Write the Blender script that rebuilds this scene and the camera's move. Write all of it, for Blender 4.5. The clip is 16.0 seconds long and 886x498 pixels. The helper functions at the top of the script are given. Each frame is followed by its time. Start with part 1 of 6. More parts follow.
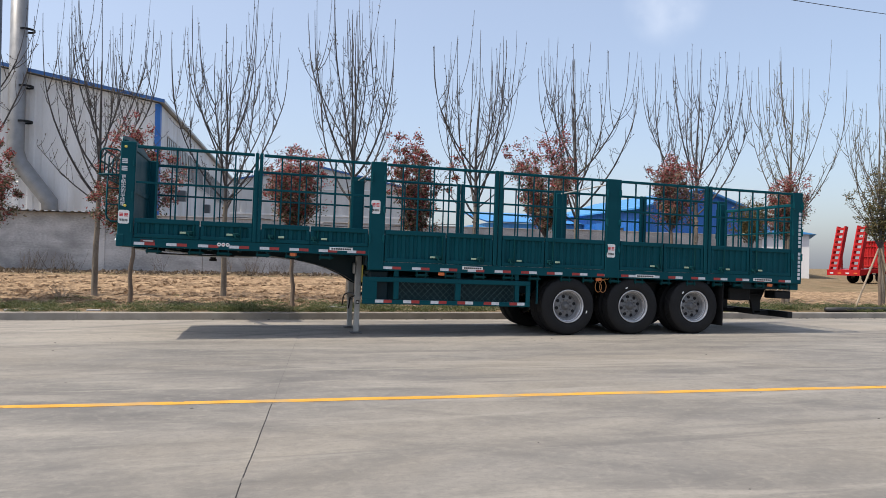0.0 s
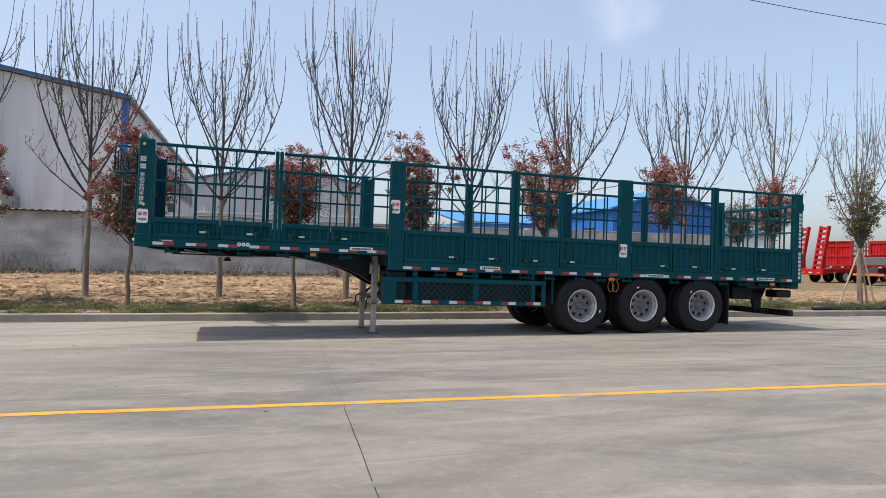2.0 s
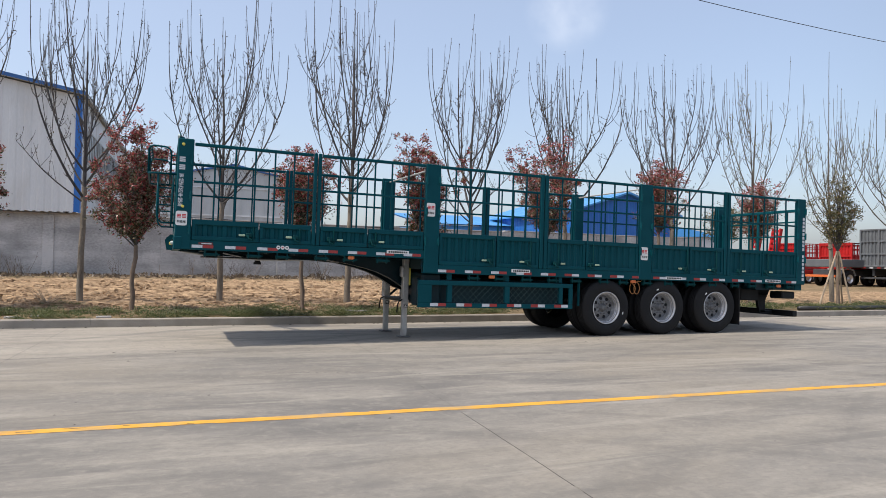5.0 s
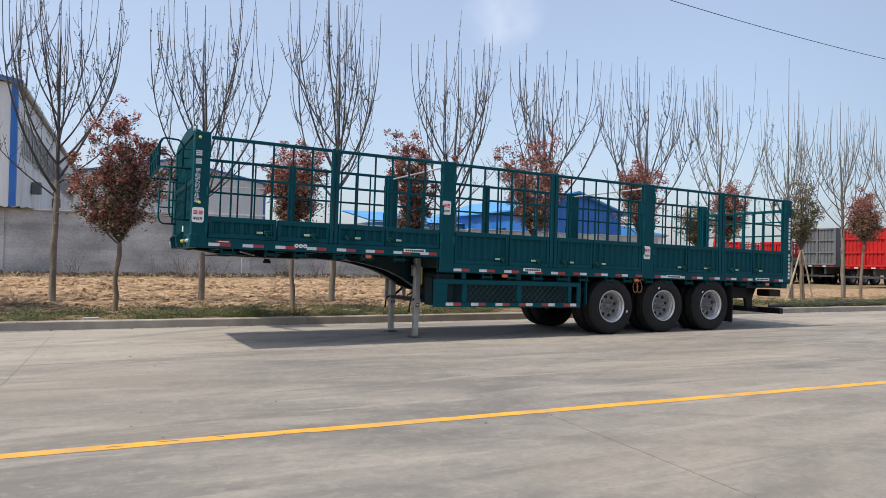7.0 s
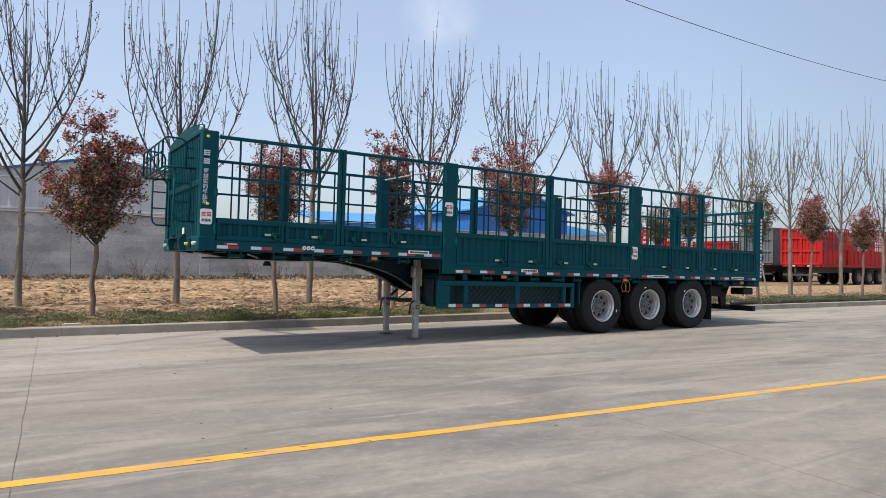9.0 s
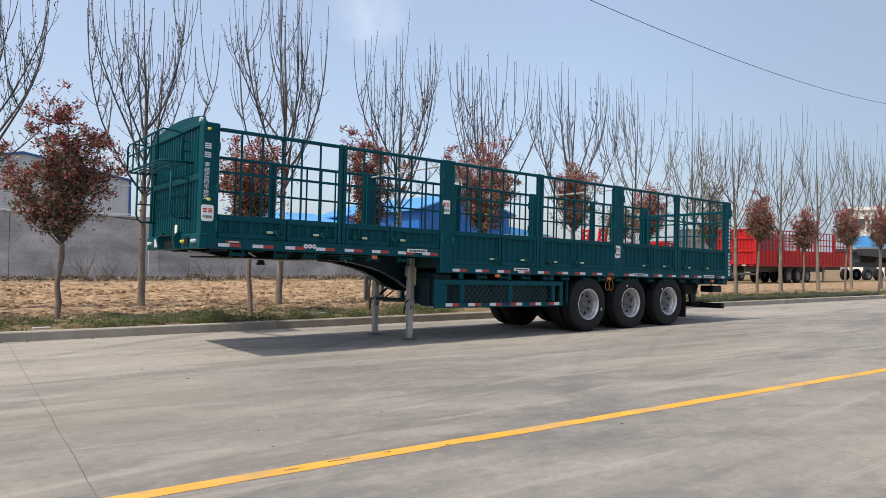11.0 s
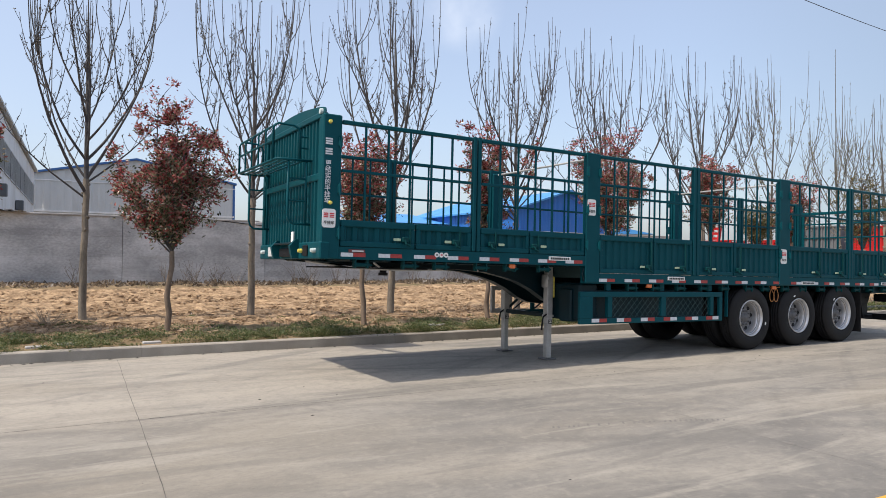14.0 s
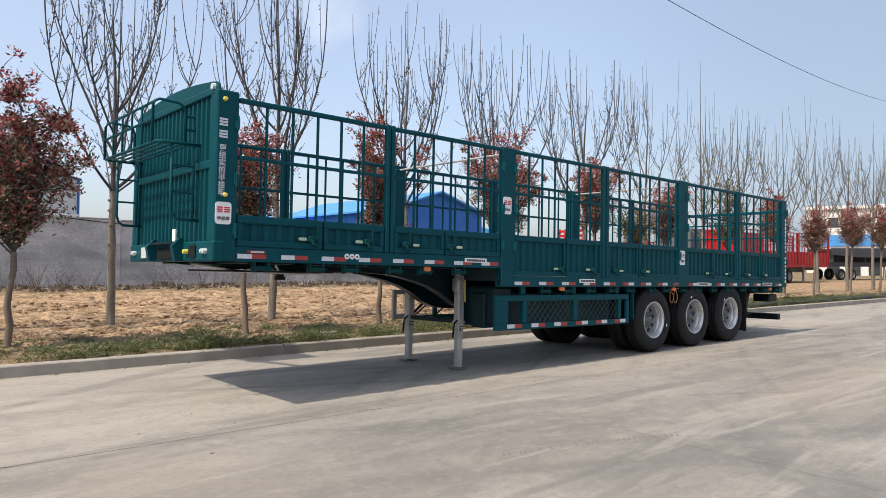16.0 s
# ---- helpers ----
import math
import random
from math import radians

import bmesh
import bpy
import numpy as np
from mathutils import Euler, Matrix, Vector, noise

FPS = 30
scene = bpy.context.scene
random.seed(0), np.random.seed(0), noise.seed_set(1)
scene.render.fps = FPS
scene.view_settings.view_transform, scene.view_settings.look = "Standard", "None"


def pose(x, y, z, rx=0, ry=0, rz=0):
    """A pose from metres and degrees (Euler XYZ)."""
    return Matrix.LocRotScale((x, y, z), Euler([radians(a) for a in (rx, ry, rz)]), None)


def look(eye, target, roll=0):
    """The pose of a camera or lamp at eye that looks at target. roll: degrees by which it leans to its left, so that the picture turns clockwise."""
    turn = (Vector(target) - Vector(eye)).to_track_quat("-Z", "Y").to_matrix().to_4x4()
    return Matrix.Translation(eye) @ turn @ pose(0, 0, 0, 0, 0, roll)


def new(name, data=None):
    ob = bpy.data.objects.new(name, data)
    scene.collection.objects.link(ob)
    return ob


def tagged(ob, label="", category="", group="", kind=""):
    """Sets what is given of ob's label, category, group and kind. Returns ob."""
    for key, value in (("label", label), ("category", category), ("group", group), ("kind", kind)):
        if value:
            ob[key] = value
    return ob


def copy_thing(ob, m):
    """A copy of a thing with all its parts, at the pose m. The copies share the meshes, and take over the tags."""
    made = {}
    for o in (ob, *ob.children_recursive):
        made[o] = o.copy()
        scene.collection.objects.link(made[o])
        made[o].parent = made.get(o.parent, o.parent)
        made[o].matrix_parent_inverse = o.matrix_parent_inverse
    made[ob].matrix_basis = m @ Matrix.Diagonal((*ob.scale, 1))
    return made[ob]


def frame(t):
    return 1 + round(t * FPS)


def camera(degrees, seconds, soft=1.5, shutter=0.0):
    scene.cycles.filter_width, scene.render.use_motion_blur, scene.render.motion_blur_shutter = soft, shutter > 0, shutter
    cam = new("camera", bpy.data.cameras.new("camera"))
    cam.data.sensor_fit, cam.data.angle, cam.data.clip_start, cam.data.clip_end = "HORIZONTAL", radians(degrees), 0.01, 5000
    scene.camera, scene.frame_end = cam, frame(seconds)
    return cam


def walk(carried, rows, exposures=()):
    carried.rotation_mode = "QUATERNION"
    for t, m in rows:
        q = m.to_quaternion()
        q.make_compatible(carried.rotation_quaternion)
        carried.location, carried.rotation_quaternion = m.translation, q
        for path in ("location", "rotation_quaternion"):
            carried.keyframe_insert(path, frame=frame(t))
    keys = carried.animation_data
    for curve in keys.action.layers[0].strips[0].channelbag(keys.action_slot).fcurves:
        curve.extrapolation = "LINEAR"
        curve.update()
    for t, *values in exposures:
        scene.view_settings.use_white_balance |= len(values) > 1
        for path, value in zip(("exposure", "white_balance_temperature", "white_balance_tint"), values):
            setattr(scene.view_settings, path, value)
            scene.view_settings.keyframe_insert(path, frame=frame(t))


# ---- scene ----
EXPOSURE = 0.71
cam = camera(63.5, 16.0, soft=0.65)
PATH = [
    (0, (3.084, -11.604, 1.262), (3.618, -9.677, 1.297), 1.06),
    (0.5, (2.911, -11.522, 1.271), (3.432, -9.592, 1.306), 1.04),
    (1, (2.632, -11.463, 1.239), (3.163, -9.536, 1.279), 0.98),
    (1.5, (2.391, -11.445, 1.256), (2.996, -9.539, 1.294), 1.02),
    (2, (2.160, -11.304, 1.250), (2.799, -9.409, 1.286), 1.03),
    (2.5, (1.872, -11.213, 1.226), (2.515, -9.320, 1.268), 1.04),
    (3, (1.569, -11.148, 1.242), (2.306, -9.289, 1.284), 1.07),
    (3.5, (1.326, -11.036, 1.263), (2.075, -9.182, 1.300), 1.05),
    (4, (1.095, -10.952, 1.228), (1.841, -9.096, 1.270), 1.00),
    (4.2, (1.065, -10.961, 1.248), (1.799, -9.101, 1.289), 0.94),
    (6.3, (0.076, -10.287, 1.255), (0.954, -8.491, 1.294), 0.97),
    (6.5, (-0.021, -10.232, 1.278), (0.858, -8.436, 1.312), 0.94),
    (7, (-0.275, -10.098, 1.251), (0.663, -8.332, 1.290), 1.00),
    (7.5, (-0.497, -9.985, 1.271), (0.497, -8.250, 1.311), 0.92),
    (8, (-0.710, -9.790, 1.273), (0.287, -8.056, 1.310), 0.85),
    (8.5, (-0.940, -9.690, 1.273), (0.092, -7.977, 1.312), 0.84),
    (9, (-1.168, -9.552, 1.269), (-0.079, -7.875, 1.309), 0.71),
    (9.2, (-1.212, -9.527, 1.288), (-0.094, -7.869, 1.325), 0.76),
    (11.3, (-1.952, -8.607, 1.224), (-0.644, -7.095, 1.272), 0.42),
    (11.5, (-1.953, -8.473, 1.246), (-0.580, -7.019, 1.288), 0.45),
    (12, (-1.885, -8.234, 1.265), (-0.465, -6.826, 1.302), 0.26),
    (12.5, (-1.849, -8.047, 1.288), (-0.496, -6.575, 1.326), 0.32),
    (13, (-1.813, -7.780, 1.321), (-0.591, -6.197, 1.362), 0.30),
    (13.5, (-1.755, -7.545, 1.315), (-0.630, -5.893, 1.359), 0.24),
    (14, (-1.630, -7.286, 1.362), (-0.595, -5.576, 1.402), 0.37),
    (14.5, (-1.658, -6.966, 1.366), (-0.555, -5.298, 1.411), 0.40),
    (15, (-1.642, -6.726, 1.349), (-0.428, -5.137, 1.395), 0.32),
    (15.5, (-1.578, -6.482, 1.371), (-0.273, -4.967, 1.417), 0.21),
    (16, (-1.561, -6.224, 1.375), (-0.223, -4.738, 1.420), 0.22),
]
walk(cam, [(t, look(eye, target, roll)) for t, eye, target, roll in PATH], [(0.0, EXPOSURE, 6400, 10), (9.0, EXPOSURE, 6450, 10), (12.5, EXPOSURE, 6480, 10), (14.0, EXPOSURE + 0.10, 6520, 10), (16.0, EXPOSURE + 0.15, 6560, 10)])

# ---- world, sun, exposure ----
CLOUD_WAY = (0.508, 0.794, 0.334)
world = bpy.data.worlds.new("sky")
scene.world = world
world.use_nodes = True
wn = world.node_tree.nodes
sky = wn.new("ShaderNodeTexSky")
sky.sky_type, sky.sun_disc = "NISHITA", False
sky.sun_elevation, sky.sun_rotation = radians(58), radians(-90)
sky.air_density, sky.dust_density, sky.ozone_density = 1.0, 3.0, 1.6
wn["Background"].inputs["Strength"].default_value = 0.142
haze = wn.new("ShaderNodeMix")  # thin even spring haze over the clear sky
haze.data_type = "RGBA"
haze.inputs[7].default_value = (2.65, 2.82, 3.27, 1)


def sky_cloud(way, near, far):
    """1 within the angle whose cosine is near of the direction, falling to 0 at far."""
    tc = wn.new("ShaderNodeTexCoord")
    dot = wn.new("ShaderNodeVectorMath")
    dot.operation, dot.inputs[1].default_value = "DOT_PRODUCT", Vector(way).normalized()
    world.node_tree.links.new(tc.outputs["Generated"], dot.inputs[0])
    ramp = wn.new("ShaderNodeMapRange")
    ramp.interpolation_type = "SMOOTHSTEP"
    ramp.inputs[1].default_value, ramp.inputs[2].default_value = far, near
    world.node_tree.links.new(dot.outputs["Value"], ramp.inputs[0])
    return ramp


veil = sky_cloud((-0.49, 0, 0.87), 1.0, -0.4)  # the haze is thicker towards the sun
veil.inputs[3].default_value, veil.inputs[4].default_value = 0.34, 0.50
world.node_tree.links.new(veil.outputs[0], haze.inputs[0])
world.node_tree.links.new(sky.outputs[0], haze.inputs[6])
# deeper blue away from the sun, low over the road
deep_sky = wn.new("ShaderNodeMix")
deep_sky.data_type = "RGBA"
deep_sky.inputs[7].default_value = (1.45, 1.85, 2.45, 1)
away = sky_cloud((0.97, 0.085, 0.2), 1.0, 0.80)
away.inputs[4].default_value = 0.62
world.node_tree.links.new(away.outputs[0], deep_sky.inputs[0])
world.node_tree.links.new(haze.outputs[2], deep_sky.inputs[6])
# one small thin cloud high over the trees
cloud = sky_cloud(CLOUD_WAY, 1.0, 0.9982)
puff = wn.new("ShaderNodeTexNoise")
puff.inputs["Scale"].default_value, puff.inputs["Detail"].default_value = 14, 5
thin = wn.new("ShaderNodeMapRange")
thin.inputs[1].default_value, thin.inputs[2].default_value, thin.inputs[4].default_value = 0.35, 0.75, 0.42
world.node_tree.links.new(puff.outputs[0], thin.inputs[0])
amount = wn.new("ShaderNodeMath")
amount.operation = "MULTIPLY"
world.node_tree.links.new(cloud.outputs[0], amount.inputs[0])
world.node_tree.links.new(thin.outputs[0], amount.inputs[1])
white = wn.new("ShaderNodeMix")
white.data_type = "RGBA"
white.inputs[7].default_value = (4.6, 4.8, 5.2, 1)
world.node_tree.links.new(amount.outputs[0], white.inputs[0])
world.node_tree.links.new(deep_sky.outputs[2], white.inputs[6])
world.node_tree.links.new(white.outputs[2], wn["Background"].inputs["Color"])
sun = new("sun", bpy.data.lights.new("sun", "SUN"))
sun.data.energy, sun.data.angle, sun.data.color = 2.6, radians(0.5), (1.0, 0.90, 0.77)
sun.matrix_world = look((-17.2, 0.0, 27.5), (0, 0, 0))


# ---- materials ----
def mat(name, dark, light, scale=6.0, rough=0.6, metal=0.0, bump=0.15, fine=60.0, stretch=(1, 1, 1), low=0.35, high=0.65, stain=None, amount=0.4, stain_scale=0.7, vary=0.0, coat=0.0, rough_var=0.12, spec=0.5, deep=0.01):
    """Two tones mixed by a coarse and a fine noise in metres, a stain of its own tone, and relief from the fine noise."""
    m = bpy.data.materials.new(name)
    m.use_nodes = True
    nt = m.node_tree
    n, k = nt.nodes, nt.links
    b = n["Principled BSDF"]
    tc = n.new("ShaderNodeTexCoord")
    mp = n.new("ShaderNodeMapping")
    mp.inputs["Scale"].default_value = stretch
    k.new(tc.outputs["Object"], mp.inputs["Vector"])
    a = n.new("ShaderNodeTexNoise")
    a.inputs["Scale"].default_value, a.inputs["Detail"].default_value = scale, 5
    f = n.new("ShaderNodeTexNoise")
    f.inputs["Scale"].default_value, f.inputs["Detail"].default_value = fine, 4
    k.new(mp.outputs[0], a.inputs["Vector"])
    k.new(mp.outputs[0], f.inputs["Vector"])
    mixf = n.new("ShaderNodeMix")
    mixf.inputs[0].default_value = 0.35
    k.new(a.outputs[0], mixf.inputs[2])
    k.new(f.outputs[0], mixf.inputs[3])
    r = n.new("ShaderNodeMapRange")
    r.inputs[1].default_value, r.inputs[2].default_value = low, high
    k.new(mixf.outputs[0], r.inputs[0])
    mix = n.new("ShaderNodeMix")
    mix.data_type = "RGBA"
    mix.inputs[6].default_value, mix.inputs[7].default_value = (*dark, 1), (*light, 1)
    k.new(r.outputs[0], mix.inputs[0])
    col = mix.outputs[2]
    if stain:
        s = n.new("ShaderNodeTexNoise")
        s.inputs["Scale"].default_value, s.inputs["Detail"].default_value, s.inputs["Distortion"].default_value = stain_scale, 8, 0.6
        k.new(mp.outputs[0], s.inputs["Vector"])
        sr = n.new("ShaderNodeMapRange")
        sr.inputs[1].default_value, sr.inputs[2].default_value, sr.inputs[4].default_value = 0.48, 0.72, amount
        k.new(s.outputs[0], sr.inputs[0])
        m2 = n.new("ShaderNodeMix")
        m2.data_type = "RGBA"
        m2.inputs[7].default_value = (*stain, 1)
        k.new(sr.outputs[0], m2.inputs[0])
        k.new(col, m2.inputs[6])
        col = m2.outputs[2]
    if vary:
        oi = n.new("ShaderNodeObjectInfo")
        vr = n.new("ShaderNodeMapRange")
        vr.inputs[3].default_value, vr.inputs[4].default_value = 1 - vary, 1 + vary
        k.new(oi.outputs["Random"], vr.inputs[0])
        hs = n.new("ShaderNodeHueSaturation")
        k.new(vr.outputs[0], hs.inputs["Value"])
        k.new(col, hs.inputs["Color"])
        col = hs.outputs[0]
    k.new(col, b.inputs["Base Color"])
    rr = n.new("ShaderNodeMapRange")
    rr.inputs[3].default_value, rr.inputs[4].default_value = max(0.02, rough - rough_var), min(1, rough + rough_var)
    k.new(a.outputs[0], rr.inputs[0])
    k.new(rr.outputs[0], b.inputs["Roughness"])
    b.inputs["Metallic"].default_value = metal
    b.inputs["Specular IOR Level"].default_value = spec
    b.inputs["Coat Weight"].default_value = coat
    b.inputs["Coat Roughness"].default_value = 0.15
    if bump:
        bp = n.new("ShaderNodeBump")
        bp.inputs["Strength"].default_value, bp.inputs["Distance"].default_value = bump, deep
        k.new(f.outputs[0], bp.inputs["Height"])
        k.new(bp.outputs[0], b.inputs["Normal"])
    return m


def leaf_mat(name, tones, gloss=0.35):
    """Leaves: tone by leaf (random per island) along a ramp."""
    m = bpy.data.materials.new(name)
    m.use_nodes = True
    n, k = m.node_tree.nodes, m.node_tree.links
    b = n["Principled BSDF"]
    g = n.new("ShaderNodeNewGeometry")
    ramp = n.new("ShaderNodeValToRGB")
    while len(ramp.color_ramp.elements) < len(tones):
        ramp.color_ramp.elements.new(0.5)
    for e, (at, c) in zip(ramp.color_ramp.elements, tones):
        e.position, e.color = at, (*c, 1)
    k.new(g.outputs["Random Per Island"], ramp.inputs[0])
    k.new(ramp.outputs[0], b.inputs["Base Color"])
    b.inputs["Roughness"].default_value = gloss
    tr = n.new("ShaderNodeBsdfTranslucent")
    k.new(ramp.outputs[0], tr.inputs["Color"])
    ms = n.new("ShaderNodeMixShader")
    ms.inputs[0].default_value = 0.35
    k.new(b.outputs[0], ms.inputs[1])
    k.new(tr.outputs[0], ms.inputs[2])
    k.new(ms.outputs[0], n["Material Output"].inputs["Surface"])
    return m


def road_mat():
    """Worn concrete: cloudy tone, long streaks of tyre dirt that bend, pale scuffs, fine grain."""
    m = bpy.data.materials.new("road_concrete")
    m.use_nodes = True
    n, k = m.node_tree.nodes, m.node_tree.links
    b = n["Principled BSDF"]
    tc = n.new("ShaderNodeTexCoord")

    def field(scale, detail, stretch, turn, distortion=0.0, rough=0.55):
        mp = n.new("ShaderNodeMapping")
        mp.inputs["Scale"].default_value = stretch
        mp.inputs["Rotation"].default_value = (0, 0, radians(turn))
        k.new(tc.outputs["Object"], mp.inputs["Vector"])
        t = n.new("ShaderNodeTexNoise")
        t.inputs["Scale"].default_value, t.inputs["Detail"].default_value = scale, detail
        t.inputs["Distortion"].default_value, t.inputs["Roughness"].default_value = distortion, rough
        k.new(mp.outputs[0], t.inputs["Vector"])
        return t.outputs[0]

    def ranged(x, lo, hi, to):
        r = n.new("ShaderNodeMapRange")
        r.inputs[1].default_value, r.inputs[2].default_value, r.inputs[4].default_value = lo, hi, to
        k.new(x, r.inputs[0])
        return r.outputs[0]

    def blend(fac, base, tone):
        x = n.new("ShaderNodeMix")
        x.data_type = "RGBA"
        x.inputs[7].default_value = (*tone, 1)
        k.new(fac, x.inputs[0])
        if isinstance(base, tuple):
            x.inputs[6].default_value = (*base, 1)
        else:
            k.new(base, x.inputs[6])
        return x.outputs[2]

    def arcs(x, y, scale, distortion, detail=4):
        """Bands along circles about a far point, as wheels turning into the yard leave them."""
        sub = n.new("ShaderNodeVectorMath")
        sub.operation = "SUBTRACT"
        sub.inputs[1].default_value = (x, y, 0)
        k.new(tc.outputs["Object"], sub.inputs[0])
        r = n.new("ShaderNodeVectorMath")
        r.operation = "LENGTH"
        k.new(sub.outputs[0], r.inputs[0])
        sp = n.new("ShaderNodeSeparateXYZ")
        k.new(tc.outputs["Object"], sp.inputs[0])
        thin = n.new("ShaderNodeMath")
        thin.operation = "MULTIPLY"
        thin.inputs[1].default_value = 0.10
        k.new(sp.outputs[0], thin.inputs[0])
        c = n.new("ShaderNodeCombineXYZ")
        k.new(r.outputs["Value"], c.inputs[0])
        k.new(thin.outputs[0], c.inputs[1])
        t = n.new("ShaderNodeTexNoise")
        t.inputs["Scale"].default_value, t.inputs["Detail"].default_value, t.inputs["Distortion"].default_value = scale, detail, distortion
        k.new(c.outputs[0], t.inputs["Vector"])
        return t.outputs[0]

    # a paler shoulder slab beside the kerb, greyer slabs in the carriageway
    sp = n.new("ShaderNodeSeparateXYZ")
    k.new(tc.outputs["Object"], sp.inputs[0])
    wob = n.new("ShaderNodeMath")
    wob.operation = "MULTIPLY_ADD"
    wob.inputs[1].default_value = 0.9
    k.new(field(0.35, 5, (0.5, 1, 1), 0), wob.inputs[0])
    k.new(sp.outputs[1], wob.inputs[2])
    shoulder = ranged(wob.outputs[0], -1.0, 0.6, 1.0)
    col = blend(ranged(field(0.45, 6, (0.5, 1, 1), 8), 0.36, 0.64, 1.0), (0.180, 0.168, 0.149), (0.222, 0.207, 0.184))
    col = blend(shoulder, col, (0.325, 0.295, 0.250))
    col = blend(ranged(field(0.8, 5, (0.2, 1.5, 1), -4, 0.7), 0.47, 0.68, 0.7), col, (0.128, 0.122, 0.111))
    col = blend(ranged(arcs(-14, -34, 1.7, 0.5), 0.53, 0.66, 0.62), col, (0.116, 0.111, 0.103))
    col = blend(ranged(arcs(30, -40, 1.8, 0.5), 0.54, 0.67, 0.56), col, (0.118, 0.113, 0.105))
    col = blend(ranged(field(1.3, 4, (0.14, 2.2, 1), -22, 0.8), 0.56, 0.72, 0.45), col, (0.122, 0.117, 0.107))
    col = blend(ranged(field(1.0, 7, (0.4, 1.3, 1), 3, 0.5, 0.66), 0.48, 0.70, 0.7), col, (0.315, 0.288, 0.244))
    col = blend(ranged(field(2.2, 6, (0.9, 1.0, 1), 20, 0.5, 0.66), 0.50, 0.74, 0.5), col, (0.300, 0.277, 0.238))
    col = blend(ranged(field(2.6, 6, (0.7, 1.0, 1), 41, 0.9, 0.62), 0.52, 0.70, 0.42), col, (0.128, 0.122, 0.112))
    col = blend(ranged(field(7.5, 5, (1, 1, 1), -9, 0.6, 0.65), 0.50, 0.72, 0.34), col, (0.138, 0.131, 0.119))
    col = blend(ranged(field(10.0, 5, (1, 1, 1), 14, 0.4, 0.65), 0.52, 0.74, 0.36), col, (0.335, 0.308, 0.262))
    col = blend(ranged(field(0.28, 4, (0.6, 1, 1), 30, 0.6), 0.48, 0.68, 0.42), col, (0.262, 0.226, 0.172))
    col = blend(ranged(field(1.1, 5, (0.16, 1.5, 1), -9, 1.2, 0.6), 0.565, 0.65, 0.5), col, (0.122, 0.116, 0.105))
    col = blend(ranged(field(1.4, 5, (0.18, 1.5, 1), 13, 1.2, 0.6), 0.575, 0.66, 0.45), col, (0.345, 0.318, 0.272))
    fine = field(26, 6, (0.7, 1, 1), 0, 0, 0.7)
    col = blend(ranged(fine, 0.48, 0.72, 0.36), col, (0.110, 0.104, 0.094))
    k.new(col, b.inputs["Base Color"])
    b.inputs["Roughness"].default_value = 0.82
    bp = n.new("ShaderNodeBump")
    bp.inputs["Strength"].default_value, bp.inputs["Distance"].default_value = 0.35, 0.01
    k.new(fine, bp.inputs["Height"])
    k.new(bp.outputs[0], b.inputs["Normal"])
    return m


GREEN = mat("green_paint", (0.003, 0.053, 0.068), (0.005, 0.066, 0.083), 3, 0.40, 0, 0.03, 90, stain=(0.001, 0.060, 0.074), amount=0.3, coat=0.0, spec=0.08)
# the trailer's green darkened: underframe shade is put into the colour
SHADED_GREEN = mat("shaded_green_steel", (0.001, 0.015, 0.022), (0.002, 0.022, 0.031), 4, 0.40, 0, 0.05, 70, stain=(0.006, 0.012, 0.015), amount=0.4, spec=0.2)
BLACK_STEEL = mat("black_steel", (0.006, 0.007, 0.009), (0.013, 0.014, 0.016), 5, 0.5, 0.0, 0.05, 80, spec=0.2)
RUBBER = mat("tyre_rubber", (0.007, 0.007, 0.008), (0.012, 0.012, 0.013), 8, 0.75, 0, 0.12, 90, spec=0.3, stain=(0.026, 0.025, 0.024), amount=0.3, stain_scale=3)
RIM = mat("rim_silver", (0.46, 0.46, 0.475), (0.60, 0.60, 0.61), 9, 0.36, 0.7, 0.04, 120, stain=(0.2, 0.19, 0.18), amount=0.3, stain_scale=4)
DISC = mat("wheel_disc_grey", (0.15, 0.15, 0.155), (0.23, 0.23, 0.235), 12, 0.5, 0.5, 0.06, 120)
HUB = mat("hub_grey", (0.10, 0.10, 0.105), (0.17, 0.17, 0.17), 20, 0.55, 0.3, 0.1, 140)
LEG = mat("galvanised_leg", (0.33, 0.33, 0.325), (0.48, 0.475, 0.46), 5, 0.5, 0.25, 0.06, 80, stain=(0.25, 0.23, 0.20), amount=0.5, stain_scale=3)
WHITE = mat("white_reflector", (0.50, 0.52, 0.55), (0.64, 0.66, 0.68), 30, 0.35, 0, 0.02, 200)
RED = mat("red_reflector", (0.27, 0.022, 0.022), (0.37, 0.034, 0.03), 30, 0.35, 0, 0.02, 200)
RED_INK = mat("red_ink", (0.50, 0.02, 0.03), (0.55, 0.03, 0.04), 30, 0.5, 0, 0, 200)
INK = mat("black_ink", (0.015, 0.015, 0.018), (0.03, 0.03, 0.03), 30, 0.5, 0, 0, 200)
LIME = mat("lime_reflector", (0.34, 0.44, 0.30), (0.42, 0.52, 0.37), 30, 0.4, 0, 0, 200)
AMBER = mat("amber_lens", (0.55, 0.12, 0.03), (0.65, 0.17, 0.05), 30, 0.3, 0, 0, 200)
YELLOW_LAMP = mat("yellow_lens", (0.65, 0.55, 0.08), (0.75, 0.65, 0.15), 30, 0.3, 0, 0, 200)
LAMP = mat("lamp_lens", (0.42, 0.50, 0.50), (0.55, 0.62, 0.62), 30, 0.15, 0, 0, 200)
MAKER = mat("maker_plate_brown", (0.10, 0.022, 0.022), (0.14, 0.03, 0.03), 30, 0.5, 0, 0, 200)
